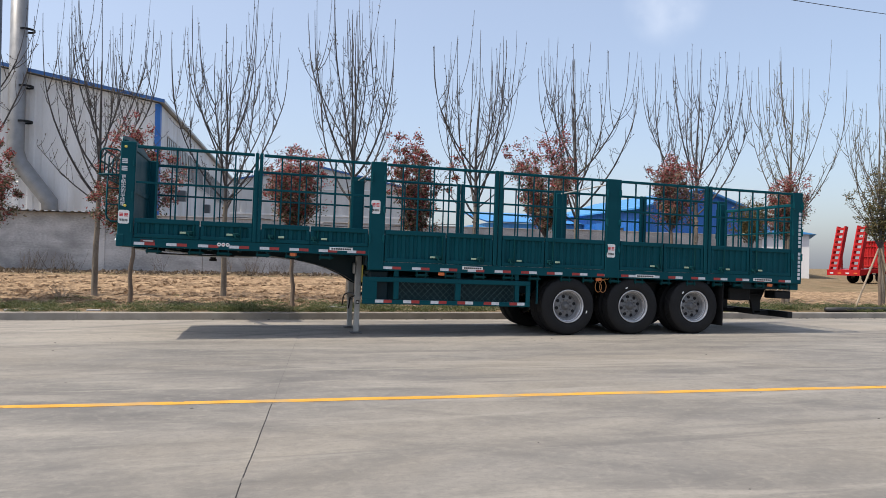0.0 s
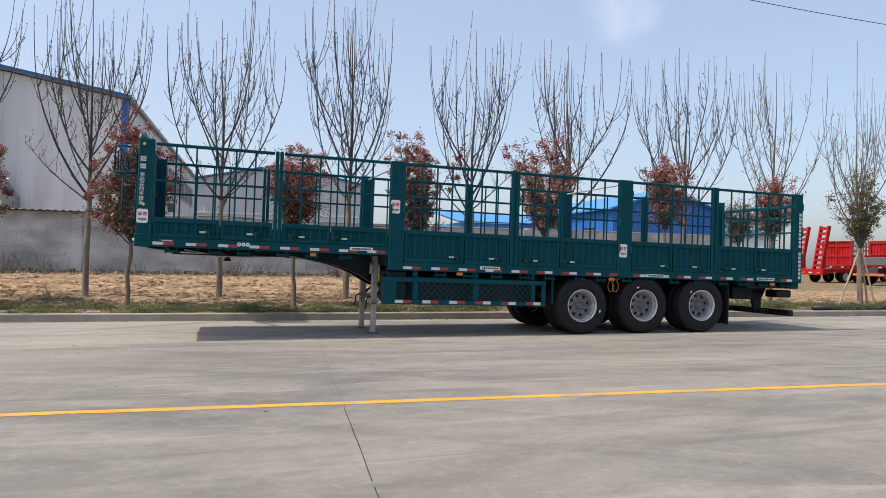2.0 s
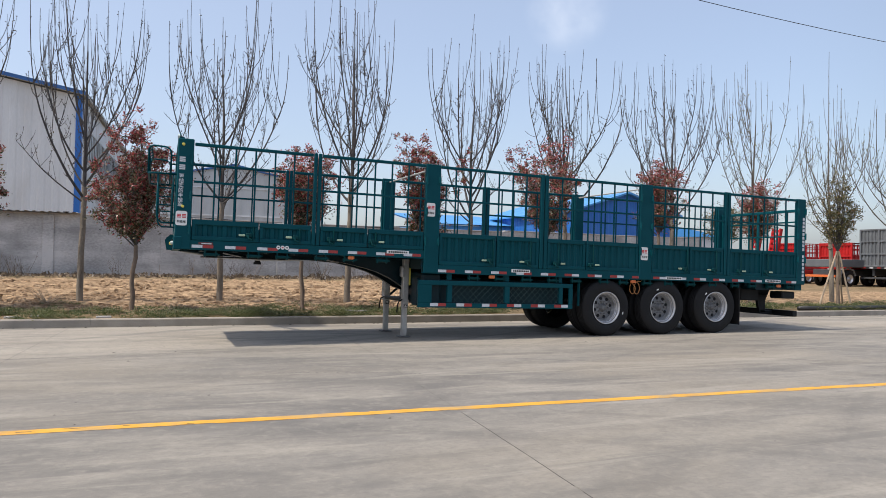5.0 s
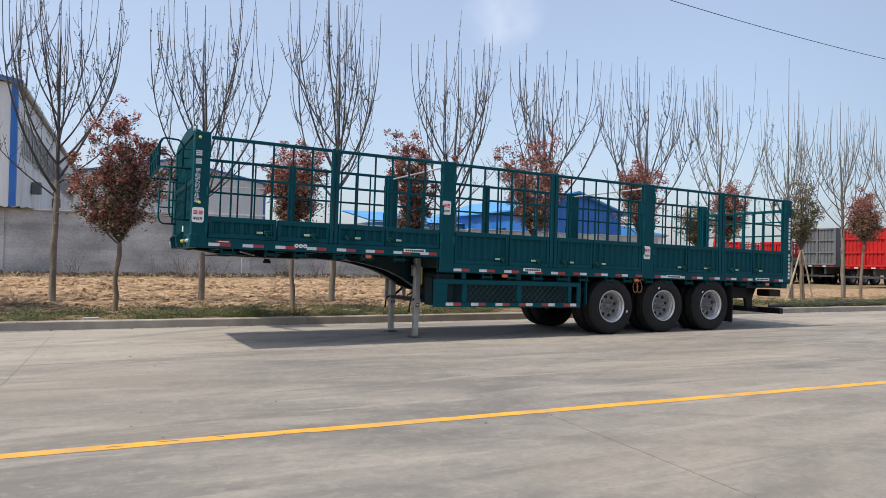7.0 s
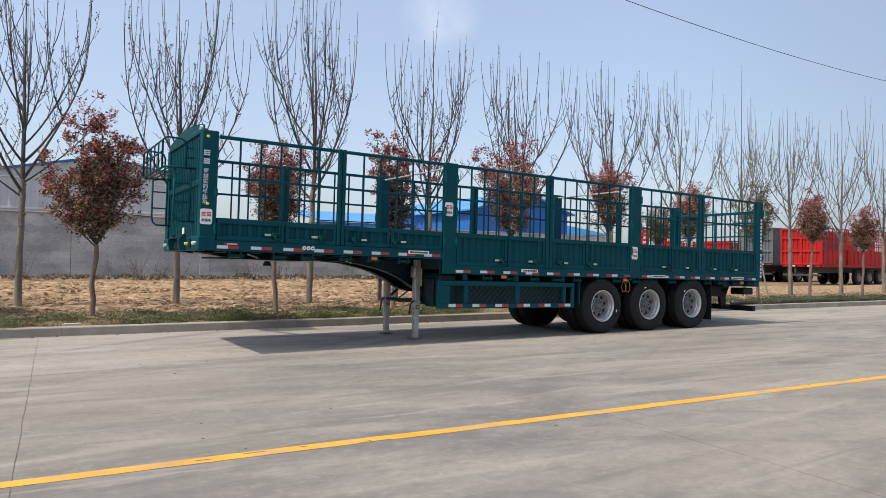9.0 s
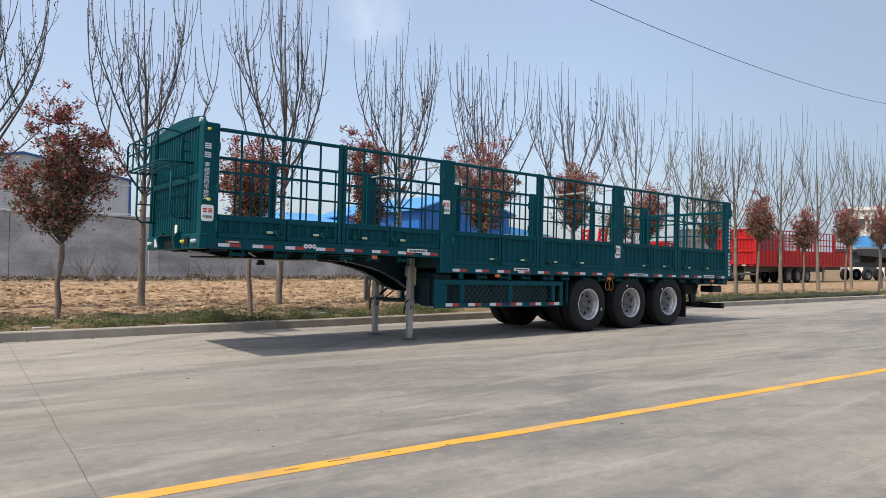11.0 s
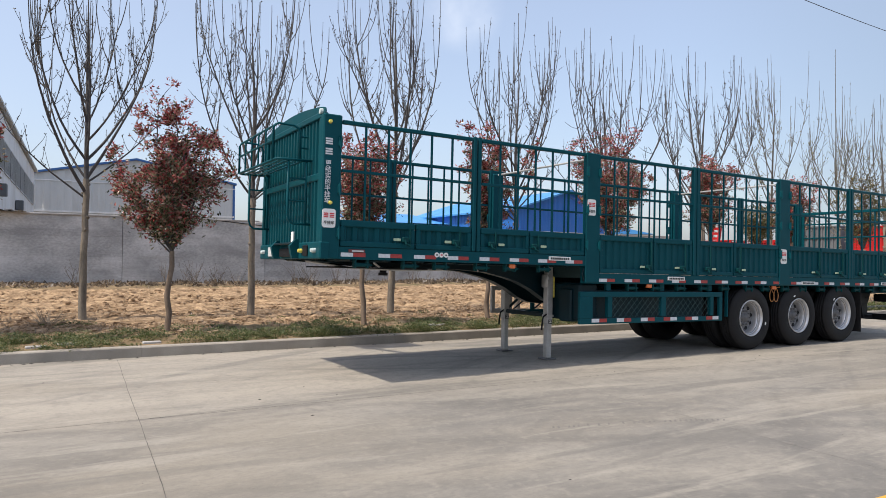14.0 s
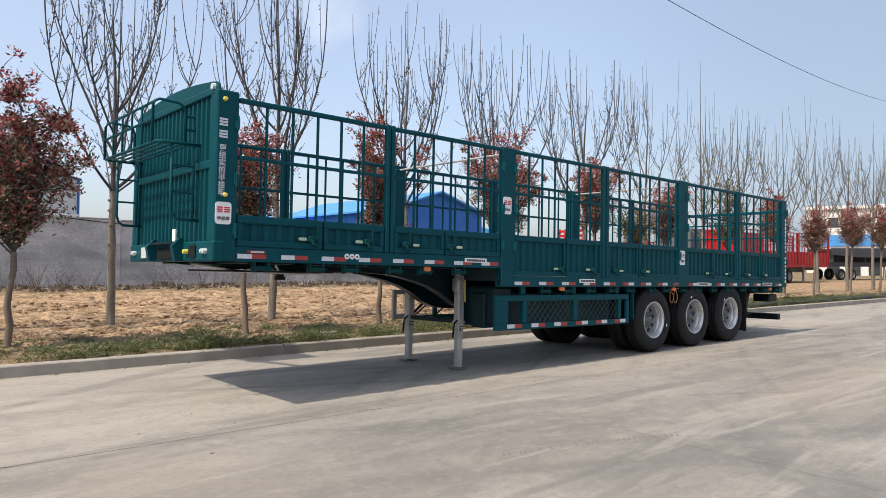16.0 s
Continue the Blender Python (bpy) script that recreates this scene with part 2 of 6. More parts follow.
LATCH = mat("latch_green", (0.001, 0.034, 0.038), (0.002, 0.046, 0.050), 20, 0.5, 0, 0, 200, spec=0.12)
CABLE = mat("cable_black", (0.012, 0.012, 0.013), (0.02, 0.02, 0.02), 30, 0.5, 0, 0, 200)
HOSE = mat("orange_hose", (0.36, 0.15, 0.045), (0.46, 0.21, 0.07), 30, 0.5, 0, 0, 200)
WOODFLOOR = mat("deck_steel", (0.004, 0.026, 0.030), (0.008, 0.040, 0.045), 3, 0.6, 0, 0.1, 40, stain=(0.02, 0.026, 0.025))
WIRE = mat("wire_green", (0.024, 0.070, 0.076), (0.045, 0.105, 0.112), 30, 0.5, 0, 0, 200)
ROAD = road_mat()
YELLOW = mat("yellow_road_paint", (0.55, 0.275, 0.024), (0.67, 0.36, 0.042), 3, 0.7, 0, 0.2, 60, stain=(0.30, 0.25, 0.16), amount=0.8, stain_scale=2.2)
PALE_JOINT = mat("worn_joint", (0.06, 0.056, 0.052), (0.15, 0.14, 0.128), 6, 0.9, 0, 0.3, 60)
JOINT = mat("joint_tar", (0.010, 0.009, 0.009), (0.055, 0.052, 0.048), 8, 0.9, 0, 0.3, 60)
DUST = mat("road_dust", (0.13, 0.124, 0.114), (0.17, 0.16, 0.145), 9, 0.9, 0, 0.2, 60)
KERB = mat("kerb_concrete", (0.245, 0.22, 0.19), (0.34, 0.31, 0.27), 3, 0.9, 0, 0.4, 60, stain=(0.20, 0.185, 0.165), amount=0.6, stain_scale=2.0, vary=0.08)
GROUND = mat("tan_soil", (0.205, 0.136, 0.080), (0.46, 0.325, 0.200), 5.0, 0.95, 0, 1.0, 16, stain=(0.15, 0.102, 0.063), amount=0.7, stain_scale=3.0, low=0.40, high=0.60, spec=0.1, deep=0.06)
SOIL = mat("dark_soil", (0.16, 0.115, 0.068), (0.28, 0.205, 0.125), 2.0, 0.95, 0, 1.0, 12, stain=(0.09, 0.085, 0.04), amount=0.8, stain_scale=0.9, spec=0.1, deep=0.04)
CLOD = leaf_mat("soil_clod", [(0.0, (0.24, 0.162, 0.098)), (0.6, (0.39, 0.275, 0.172)), (1.0, (0.55, 0.41, 0.275))], 0.95)
WALL = mat("grey_render", (0.315, 0.312, 0.310), (0.57, 0.562, 0.555), 0.9, 0.9, 0, 0.5, 14, stretch=(0.8, 1, 1.3), low=0.38, high=0.62, stain=(0.25, 0.248, 0.248), amount=0.9, stain_scale=0.8, vary=0.06)
COPING = mat("wall_coping", (0.30, 0.29, 0.28), (0.42, 0.41, 0.40), 2, 0.9, 0, 0.3, 30)
WHITE_SHEET = mat("white_sheet_metal", (0.60, 0.61, 0.62), (0.72, 0.73, 0.74), 0.6, 0.55, 0, 0.03, 20, stretch=(1, 1, 0.2), stain=(0.48, 0.46, 0.43), amount=0.6, stain_scale=0.5)
GREY_SHEET = mat("grey_sheet_metal", (0.44, 0.455, 0.46), (0.55, 0.565, 0.57), 0.5, 0.55, 0, 0.03, 20, stretch=(1, 1, 0.2), stain=(0.32, 0.31, 0.29), amount=0.5, stain_scale=0.5)
BLUE_SHEET = mat("blue_sheet_metal", (0.012, 0.115, 0.42), (0.02, 0.155, 0.52), 0.6, 0.5, 0, 0.03, 20, stain=(0.05, 0.16, 0.42), amount=0.4, stain_scale=0.6)
BLUE_ROOF = mat("blue_roof", (0.05, 0.24, 0.56), (0.075, 0.30, 0.64), 0.8, 0.45, 0, 0.03, 20)
BLUE_TRIM = mat("blue_trim", (0.02, 0.09, 0.28), (0.03, 0.12, 0.34), 1, 0.5, 0, 0.02, 20)
TIN = mat("tin_roof", (0.42, 0.40, 0.38), (0.55, 0.53, 0.51), 2, 0.5, 0.3, 0.05, 30, stain=(0.25, 0.2, 0.16))
GLASS = mat("dark_window", (0.03, 0.035, 0.04), (0.06, 0.065, 0.07), 2, 0.12, 0, 0, 30)
POLE_PAINT = mat("blue_grey_pole_paint", (0.085, 0.098, 0.118), (0.115, 0.130, 0.152), 2, 0.5, 0, 0.05, 60, stain=(0.07, 0.075, 0.085))
STEEL_POLE = mat("grey_pole", (0.22, 0.225, 0.23), (0.30, 0.305, 0.31), 2, 0.5, 0.4, 0.04, 60, stain=(0.16, 0.15, 0.14))
BARK = mat("grey_bark", (0.135, 0.115, 0.092), (0.27, 0.235, 0.19), 7, 0.95, 0, 0.8, 45, stretch=(1, 1, 0.35), stain=(0.09, 0.075, 0.06), amount=0.6, stain_scale=3)
TWIG = mat("brown_twig", (0.052, 0.048, 0.048), (0.100, 0.092, 0.088), 9, 0.9, 0, 0.2, 60)
PALE_TWIG = mat("olive_twig", (0.088, 0.080, 0.068), (0.155, 0.141, 0.118), 9, 0.9, 0, 0.2, 60)
SAP_BARK = mat("sapling_bark", (0.13, 0.095, 0.070), (0.22, 0.17, 0.13), 9, 0.95, 0, 0.7, 60, stretch=(1, 1, 0.4))
BUD = leaf_mat("bud", [(0.0, (0.045, 0.032, 0.027)), (0.7, (0.085, 0.062, 0.042)), (1.0, (0.16, 0.15, 0.07))])
LEAFLET = leaf_mat("young_leaflet", [(0.0, (0.14, 0.12, 0.06)), (0.6, (0.24, 0.24, 0.10)), (1.0, (0.34, 0.34, 0.16))])
RED_LEAF = leaf_mat("red_leaf", [(0.0, (0.10, 0.014, 0.018)), (0.3, (0.23, 0.030, 0.034)), (0.6, (0.46, 0.085, 0.080)), (0.8, (0.56, 0.22, 0.19)), (1.0, (0.32, 0.21, 0.15))], 0.28)
GREEN_LEAF = leaf_mat("green_leaf", [(0.0, (0.032, 0.040, 0.020)), (0.4, (0.078, 0.085, 0.042)), (0.68, (0.28, 0.275, 0.18)), (0.87, (0.38, 0.29, 0.22)), (1.0, (0.30, 0.065, 0.058))], 0.26)
OLIVE_LEAF = leaf_mat("olive_leaf", [(0.0, (0.045, 0.05, 0.018)), (0.5, (0.11, 0.105, 0.04)), (0.85, (0.19, 0.15, 0.06)), (1.0, (0.24, 0.13, 0.06))])
GRASS = leaf_mat("grass", [(0.0, (0.034, 0.058, 0.016)), (0.5, (0.080, 0.112, 0.034)), (0.82, (0.165, 0.175, 0.066)), (1.0, (0.34, 0.285, 0.165))], 0.6)
DRY = leaf_mat("dry_grass", [(0.0, (0.075, 0.057, 0.042)), (0.5, (0.16, 0.122, 0.086)), (0.9, (0.27, 0.21, 0.145)), (1.0, (0.55, 0.51, 0.47))], 0.8)
TRUCK_RED = mat("red_truck_paint", (0.33, 0.014, 0.016), (0.45, 0.022, 0.022), 1.5, 0.42, 0, 0.02, 60, stain=(0.35, 0.05, 0.04), amount=0.3, spec=0.15)
TRUCK_GREY = mat("grey_truck_paint", (0.09, 0.10, 0.11), (0.13, 0.14, 0.15), 1.5, 0.5, 0, 0.02, 60)
TRUCK_DARK = mat("dark_chassis", (0.03, 0.033, 0.038), (0.05, 0.053, 0.06), 2, 0.55, 0, 0.03, 60)
CREAM = mat("cream_render", (0.62, 0.60, 0.56), (0.72, 0.70, 0.66), 0.3, 0.85, 0, 0.02, 10)
PIPE = mat("black_pipe", (0.015, 0.015, 0.016), (0.028, 0.028, 0.03), 3, 0.45, 0, 0.05, 60)
STAKE = mat("stake_wood", (0.26, 0.20, 0.14), (0.40, 0.32, 0.23), 6, 0.9, 0, 0.3, 50, stretch=(1, 1, 0.3))
SOLAR = mat("solar_panel", (0.014, 0.018, 0.032), (0.022, 0.027, 0.045), 6, 0.35, 0, 0, 60, spec=0.3)
CAR_WHITE = mat("white_car_paint", (0.55, 0.56, 0.58), (0.66, 0.67, 0.68), 3, 0.25, 0, 0, 60, coat=0.5)
PAPER = mat("paper_white", (0.70, 0.70, 0.68), (0.80, 0.80, 0.78), 10, 0.8, 0, 0, 60)


# ---- mesh builders ----
class Mesh:
    """Points and faces of one part, in its thing's own metres."""

    def __init__(self):
        self.v, self.f = [], []

    def add(self, v, f):
        o = len(self.v)
        self.v += [tuple(p) for p in v]
        self.f += [tuple(i + o for i in q) for q in f]
        return self

    def box(self, x0, x1, y0, y1, z0, z1, c=0.0):
        x0, x1, y0, y1, z0, z1 = min(x0, x1), max(x0, x1), min(y0, y1), max(y0, y1), min(z0, z1), max(z0, z1)
        if c <= 0:
            v = [(x, y, z) for z in (z0, z1) for y in (y0, y1) for x in (x0, x1)]
            return self.add(v, [(0, 2, 3, 1), (4, 5, 7, 6), (0, 1, 5, 4), (2, 6, 7, 3), (0, 4, 6, 2), (1, 3, 7, 5)])
        c = min(c, 0.45 * min(x1 - x0, y1 - y0, z1 - z0))
        # an octagon drawn up through four levels: all edges bevelled
        def ring(z, i):
            a, b, e, d = x0 + i, x1 - i, y0 + i, y1 - i
            return [(a + c, e, z), (b - c, e, z), (b, e + c, z), (b, d - c, z), (b - c, d, z), (a + c, d, z), (a, d - c, z), (a, e + c, z)]
        v = ring(z0, c * 0.7) + ring(z0 + c, 0) + ring(z1 - c, 0) + ring(z1, c * 0.7)
        f = [tuple(range(7, -1, -1)), tuple(range(24, 32))]
        for k in range(3):
            for i in range(8):
                j = (i + 1) % 8
                f.append((8 * k + i, 8 * k + j, 8 * k + 8 + j, 8 * k + 8 + i))
        return self.add(v, f)

    def tube(self, pts, r, n=6, r1=None, cap=True):
        pts = [Vector(p) for p in pts]
        r1 = r if r1 is None else r1
        v, f, up = [], [], Vector((0.31, 0.17, 0.93))
        for i, p in enumerate(pts):
            d = (pts[min(i + 1, len(pts) - 1)] - pts[max(i - 1, 0)]).normalized()
            a = d.cross(up)
            a = a.normalized() if a.length > 1e-3 else Vector((1, 0, 0))
            b = d.cross(a)
            q = r + (r1 - r) * i / max(1, len(pts) - 1)
            v += [p + q * (math.cos(t) * a + math.sin(t) * b) for t in (2 * math.pi * k / n for k in range(n))]
            if i:
                o = n * i
                f += [(o - n + k, o - n + (k + 1) % n, o + (k + 1) % n, o + k) for k in range(n)]
        if cap:
            f += [tuple(range(n - 1, -1, -1)), tuple(range(n * (len(pts) - 1), n * len(pts)))]
        return self.add(v, f)

    def lathe(self, profile, n=32, axis="y", at=(0, 0, 0)):
        """profile: (radius, along) pairs, turned about the axis through the point at."""
        v, f = [], []
        for r, h in profile:
            for k in range(n):
                t = 2 * math.pi * k / n
                c, s = r * math.cos(t), r * math.sin(t)
                p = (c, h, s) if axis == "y" else ((c, s, h) if axis == "z" else (h, c, s))
                v.append((p[0] + at[0], p[1] + at[1], p[2] + at[2]))
        for i in range(len(profile) - 1):
            f += [(i * n + k, i * n + (k + 1) % n, (i + 1) * n + (k + 1) % n, (i + 1) * n + k) for k in range(n)]
        return self.add(v, f)

    def prism(self, outline, lo, hi, axis="y"):
        """An outline in the plane across the axis, drawn from lo to hi along it."""
        def p(a, b, h):
            return (a, h, b) if axis == "y" else ((a, b, h) if axis == "z" else (h, a, b))
        n = len(outline)
        v = [p(a, b, lo) for a, b in outline] + [p(a, b, hi) for a, b in outline]
        f = [tuple(range(n)), tuple(range(2 * n - 1, n - 1, -1))] + [(i, n + i, n + (i + 1) % n, (i + 1) % n) for i in range(n)]
        return self.add(v, f)

    def data(self, name, material, smooth=False):
        me = bpy.data.meshes.new(name)
        me.from_pydata(self.v, [], self.f)
        me.materials.append(material)
        if smooth:
            me.shade_smooth()
        me.update()
        return me


def part(name, g, material, parent=None, label="", smooth=False):
    ob = new(name, g.data(name, material, smooth) if isinstance(g, Mesh) else g)
    if parent:
        ob.parent = parent
    return tagged(ob, label)


def thing(name, label, category, m=None, group="", kind=""):
    ob = new(name)
    ob.empty_display_size = 0.2
    if m is not None:
        ob.matrix_basis = m
    return tagged(ob, label, category, group, kind)


def letters(text, size, material, bold=0.0, name="lettering"):
    """Flat letters, 2 mm thick, lying in the xy plane with their middle at the origin."""
    cu = bpy.data.curves.new(name, "FONT")
    cu.body, cu.size, cu.extrude, cu.align_x, cu.align_y = text, size, 0.001, "CENTER", "CENTER"
    cu.resolution_u, cu.offset = 2, bold
    ob = new(name, cu)
    me = bpy.data.meshes.new_from_object(ob.evaluated_get(bpy.context.evaluated_depsgraph_get()))
    bpy.data.objects.remove(ob)
    me.materials.clear()
    me.materials.append(material)
    return me


def ribs(a0, a1, pitch, depth):
    """A trapezoid corrugation as (along, out) pairs."""
    out, a = [(a0, 0.0)], a0 + pitch * 0.2
    while a + pitch * 0.6 < a1:
        out += [(a, 0.0), (a + pitch * 0.12, depth), (a + pitch * 0.48, depth), (a + pitch * 0.6, 0.0)]
        a += pitch
    return out + [(a1, 0.0)]


def smoothstep(x, a, b):
    t = np.clip((np.asarray(x, float) - a) / (b - a), 0, 1)
    return t * t * (3 - 2 * t)


# ---- ground, road, kerb ----
def kerb_y(x):
    return 3.66 - 0.0215 * np.asarray(x, float)


def ground_z(x, y):
    """The height of the land beyond the kerb."""
    v = np.asarray(y, float) - kerb_y(x)
    bank = np.interp(v, [0, 1, 2.3, 4.6, 6, 10, 14, 60, 400], [0.13, 0.16, 0.19, 0.30, 0.36, 0.58, 0.64, 0.60, 0.3])
    flat = np.interp(v, [0, 1, 2.3, 4.6, 6, 10, 400], [0.13, 0.15, 0.17, 0.22, 0.24, 0.25, 0.25])
    s = smoothstep(x, 13, 24)
    return bank * (1 - s) + flat * s


def height_noise(x, y):
    return np.array([noise.noise((a * 1.1, b * 1.5, 3.1)) * 0.050 + noise.noise((a * 3.1, b * 3.7, 7.7)) * 0.050 + noise.noise((a * 7.1, b * 7.7, 1.7)) * 0.022 for a, b in zip(x.ravel(), y.ravel())]).reshape(x.shape)


def land():
    fine_x = np.concatenate([[-1500, -600, -250, -120, -60, -35, -22], np.arange(-12, 30, 0.11), [36, 39, 43, 48, 55, 65, 80, 110, 160, 250, 500, 1500]])
    fine_v = np.concatenate([np.arange(0.14, 14, 0.11), [15.5, 17, 20, 25, 35, 50, 80, 140, 300, 700, 1600]])
    X, V = np.meshgrid(fine_x, fine_v)
    Y = V + kerb_y(X)
    amp = smoothstep(V, 0.2, 1.5) * (1 - smoothstep(V, 15, 30)) * (1 - 0.5 * smoothstep(X, 16, 30))
    clods = amp * (0.45 + 0.75 * smoothstep(V, 2.2, 3.6))
    Z = ground_z(X, Y) + height_noise(X, Y) * clods
    nx, ny = len(fine_x), len(fine_v)
    me = bpy.data.meshes.new("ground")
    me.from_pydata(np.stack([X, Y, Z], -1).reshape(-1, 3).tolist(), [], [(j * nx + i, j * nx + i + 1, (j + 1) * nx + i + 1, (j + 1) * nx + i) for j in range(ny - 1) for i in range(nx - 1)])
    me.materials.append(GROUND)
    me.materials.append(SOIL)
    me.shade_smooth()
    # the planted strip by the kerb is darker soil with a wandering edge
    for p in me.polygons:
        c = p.center
        v = c.y - float(kerb_y(c.x))
        edge = 2.5 + 0.9 * noise.noise((c.x * 0.6, c.y * 0.6, 0.0)) + 0.5 * noise.noise((c.x * 2.6, c.y * 2.6, 4.0))
        p.material_index = 1 if v < edge or v > 8.2 + edge else 0
    me.update()
    tagged(new("ground", me), "tan bare soil bank behind a planted roadside strip", "ground", kind="structure")


def road():
    g = Mesh()
    xs = [-1500, -300, -60, -20, -8, 0, 8, 16, 30, 60, 150, 400, 1500]
    ys = [-1500, -300, -60, -20, -10, -5, 0]
    v = [(x, y, 0.0) for y in ys for x in xs] + [(x, float(kerb_y(x)) + 0.05, 0.0) for x in xs]
    n = len(xs)
    g.add(v, [(j * n + i, j * n + i + 1, (j + 1) * n + i + 1, (j + 1) * n + i) for j in range(len(ys)) for i in range(n - 1)])
    ob = part("road", g, ROAD)
    tagged(ob, "pale worn concrete road with faint dark tyre streaks", "road", kind="structure")

    def strip(name, a, b, width, material, label, wob, z=0.002, step=0.25, lanes=1, chips=0.0, lip=0.0):
        """A thin band from a to b; with several lanes, small flakes are missing where it is worn; a sunk joint lies between raised lips."""
        g, lips = Mesh(), (Mesh(), Mesh())
        a, b = Vector(a), Vector(b)
        n = int((b - a).length / step)
        d = (b - a).normalized()
        s = Vector((-d.y, d.x))
        for i in range(n + 1):
            c = a + d * step * i + s * wob * (noise.noise((i * step * 1.5, a.x, a.y)) + 0.45 * noise.noise((i * step * 7, a.y, 3.0)))
            w = width * (1 + 0.5 * wob / width * noise.noise((i * 0.9, 5.0, a.y)))
            g.v += [(*(c + s * w * (k / lanes - 0.5)), z) for k in range(lanes + 1)]
            for e, side in zip(lips, (-1, 1)):
                e.v += [(*(c + s * side * (w / 2 + u)), q) for u, q in ((0.0, z - 0.001), (0.001, lip), (0.06, 0.0006))]
                q = 3 * i
                e.f += [(q - 3 + k, q + k, q + k + 1, q - 2 + k)[::-side] for k in (0, 1)] if i else []
            slow = max(0.0, noise.noise((i * step * 0.45, 2.0, 7.0)) + 0.12)
            o = (lanes + 1) * i
            for k in range(lanes if i else 0):
                flake = noise.noise((i * step * 2.6, k * 0.55, 7.0)) + 0.7 * noise.noise((i * step * 8.0, k * 1.1, 3.0))
                if chips * slow * 2.2 + flake + (0.30 if k in (0, lanes - 1) else 0.0) < 1.0:
                    g.f.append((o - lanes - 1 + k, o + k, o + k + 1, o - lanes + k))
        ob = part(name, g, material, None)
        for e in lips if lip else ():
            part("joint_lip", e, ROAD, ob)
        return tagged(ob, label, "road marking" if "line" in name else "road joint", kind="structure")

    strip("yellow_line", (-60, -1.63), (160, -13.62), 0.13, YELLOW, "worn yellow painted line along the concrete road", 0.012, z=0.0022, step=0.05, lanes=9, chips=0.36)
    strip("road_joint_1", (2.70, -11.0), (3.344, -5.2), 0.007, JOINT, "dark sunk joint across the concrete", 0.006, step=0.1, lip=0.003)
    strip("road_joint_4", (3.344, -5.2), (4.20, 2.5), 0.003, PALE_JOINT, "thin worn joint going on across the concrete", 0.006, step=0.1)
    strip("road_joint_2", (-1.46, -11.0), (-0.33, 3.6), 0.005, PALE_JOINT, "thin worn joint across the concrete", 0.008, step=0.1)
    strip("road_joint_3", (-30, -0.06), (60, -1.86), 0.006, JOINT, "thin dark joint along the concrete", 0.012, step=0.1)


def kerb():
    k = tagged(new("kerb"), "grey concrete kerb stones along the road", "kerb", kind="structure")
    g = Mesh().prism([(0.0, -0.05), (0.15, -0.05), (0.15, 0.15), (0.032, 0.15), (0.010, 0.144), (0.0, 0.130)], -1.9985, 1.9985, "x")
    me = g.data("kerb_stone", KERB)
    rnd = random.Random(3)
    for i in range(-16, 76, 4):
        ob = new("kerb_stone", me)
        ob.parent = k
        ob.matrix_basis = pose(i + 2, float(kerb_y(i + 2)) + rnd.uniform(-0.002, 0.002), rnd.uniform(-0.002, 0.002), 0, 0, -1.232 + rnd.uniform(-0.03, 0.03))
    far = Mesh()
    for a, b in ((-400, -16), (76, 600)):
        far.add([(a, float(kerb_y(a)), -0.05), (b, float(kerb_y(b)), -0.05), (b, float(kerb_y(b)), 0.15), (a, float(kerb_y(a)), 0.15), (b, float(kerb_y(b)) + 0.15, 0.15), (a, float(kerb_y(a)) + 0.15, 0.15)], [(0, 1, 2, 3), (3, 2, 4, 5)])
    part("kerb_run", far, KERB, k)


land()
road()
kerb()


# ---- the green stake semi-trailer ----
W = 2.35
TILT_X, TILT = 5.2, 1.03
trailer = thing("semi_trailer", "new dark-green stake-sided semi-trailer standing on its landing legs", "semi-trailer", pose(TILT_X, 0, 0) @ pose(0, 0, 0, 0, TILT, 0) @ pose(-TILT_X, 0, 0))
DROP = math.tan(radians(TILT))
TOP, BOARD, LOW_F, LOW_R, FRONT, REAR = 2.87, 1.77, 1.335, 1.10, 1.212, 13.55
SKEW = -1.6  # the headboard stands slightly out of square
POSTS = [(1.212, 1.43), (3.17, 3.29), (5.01, 5.27), (7.17, 7.32), (9.30, 9.59), (11.35, 11.50), (13.31, 13.55)]


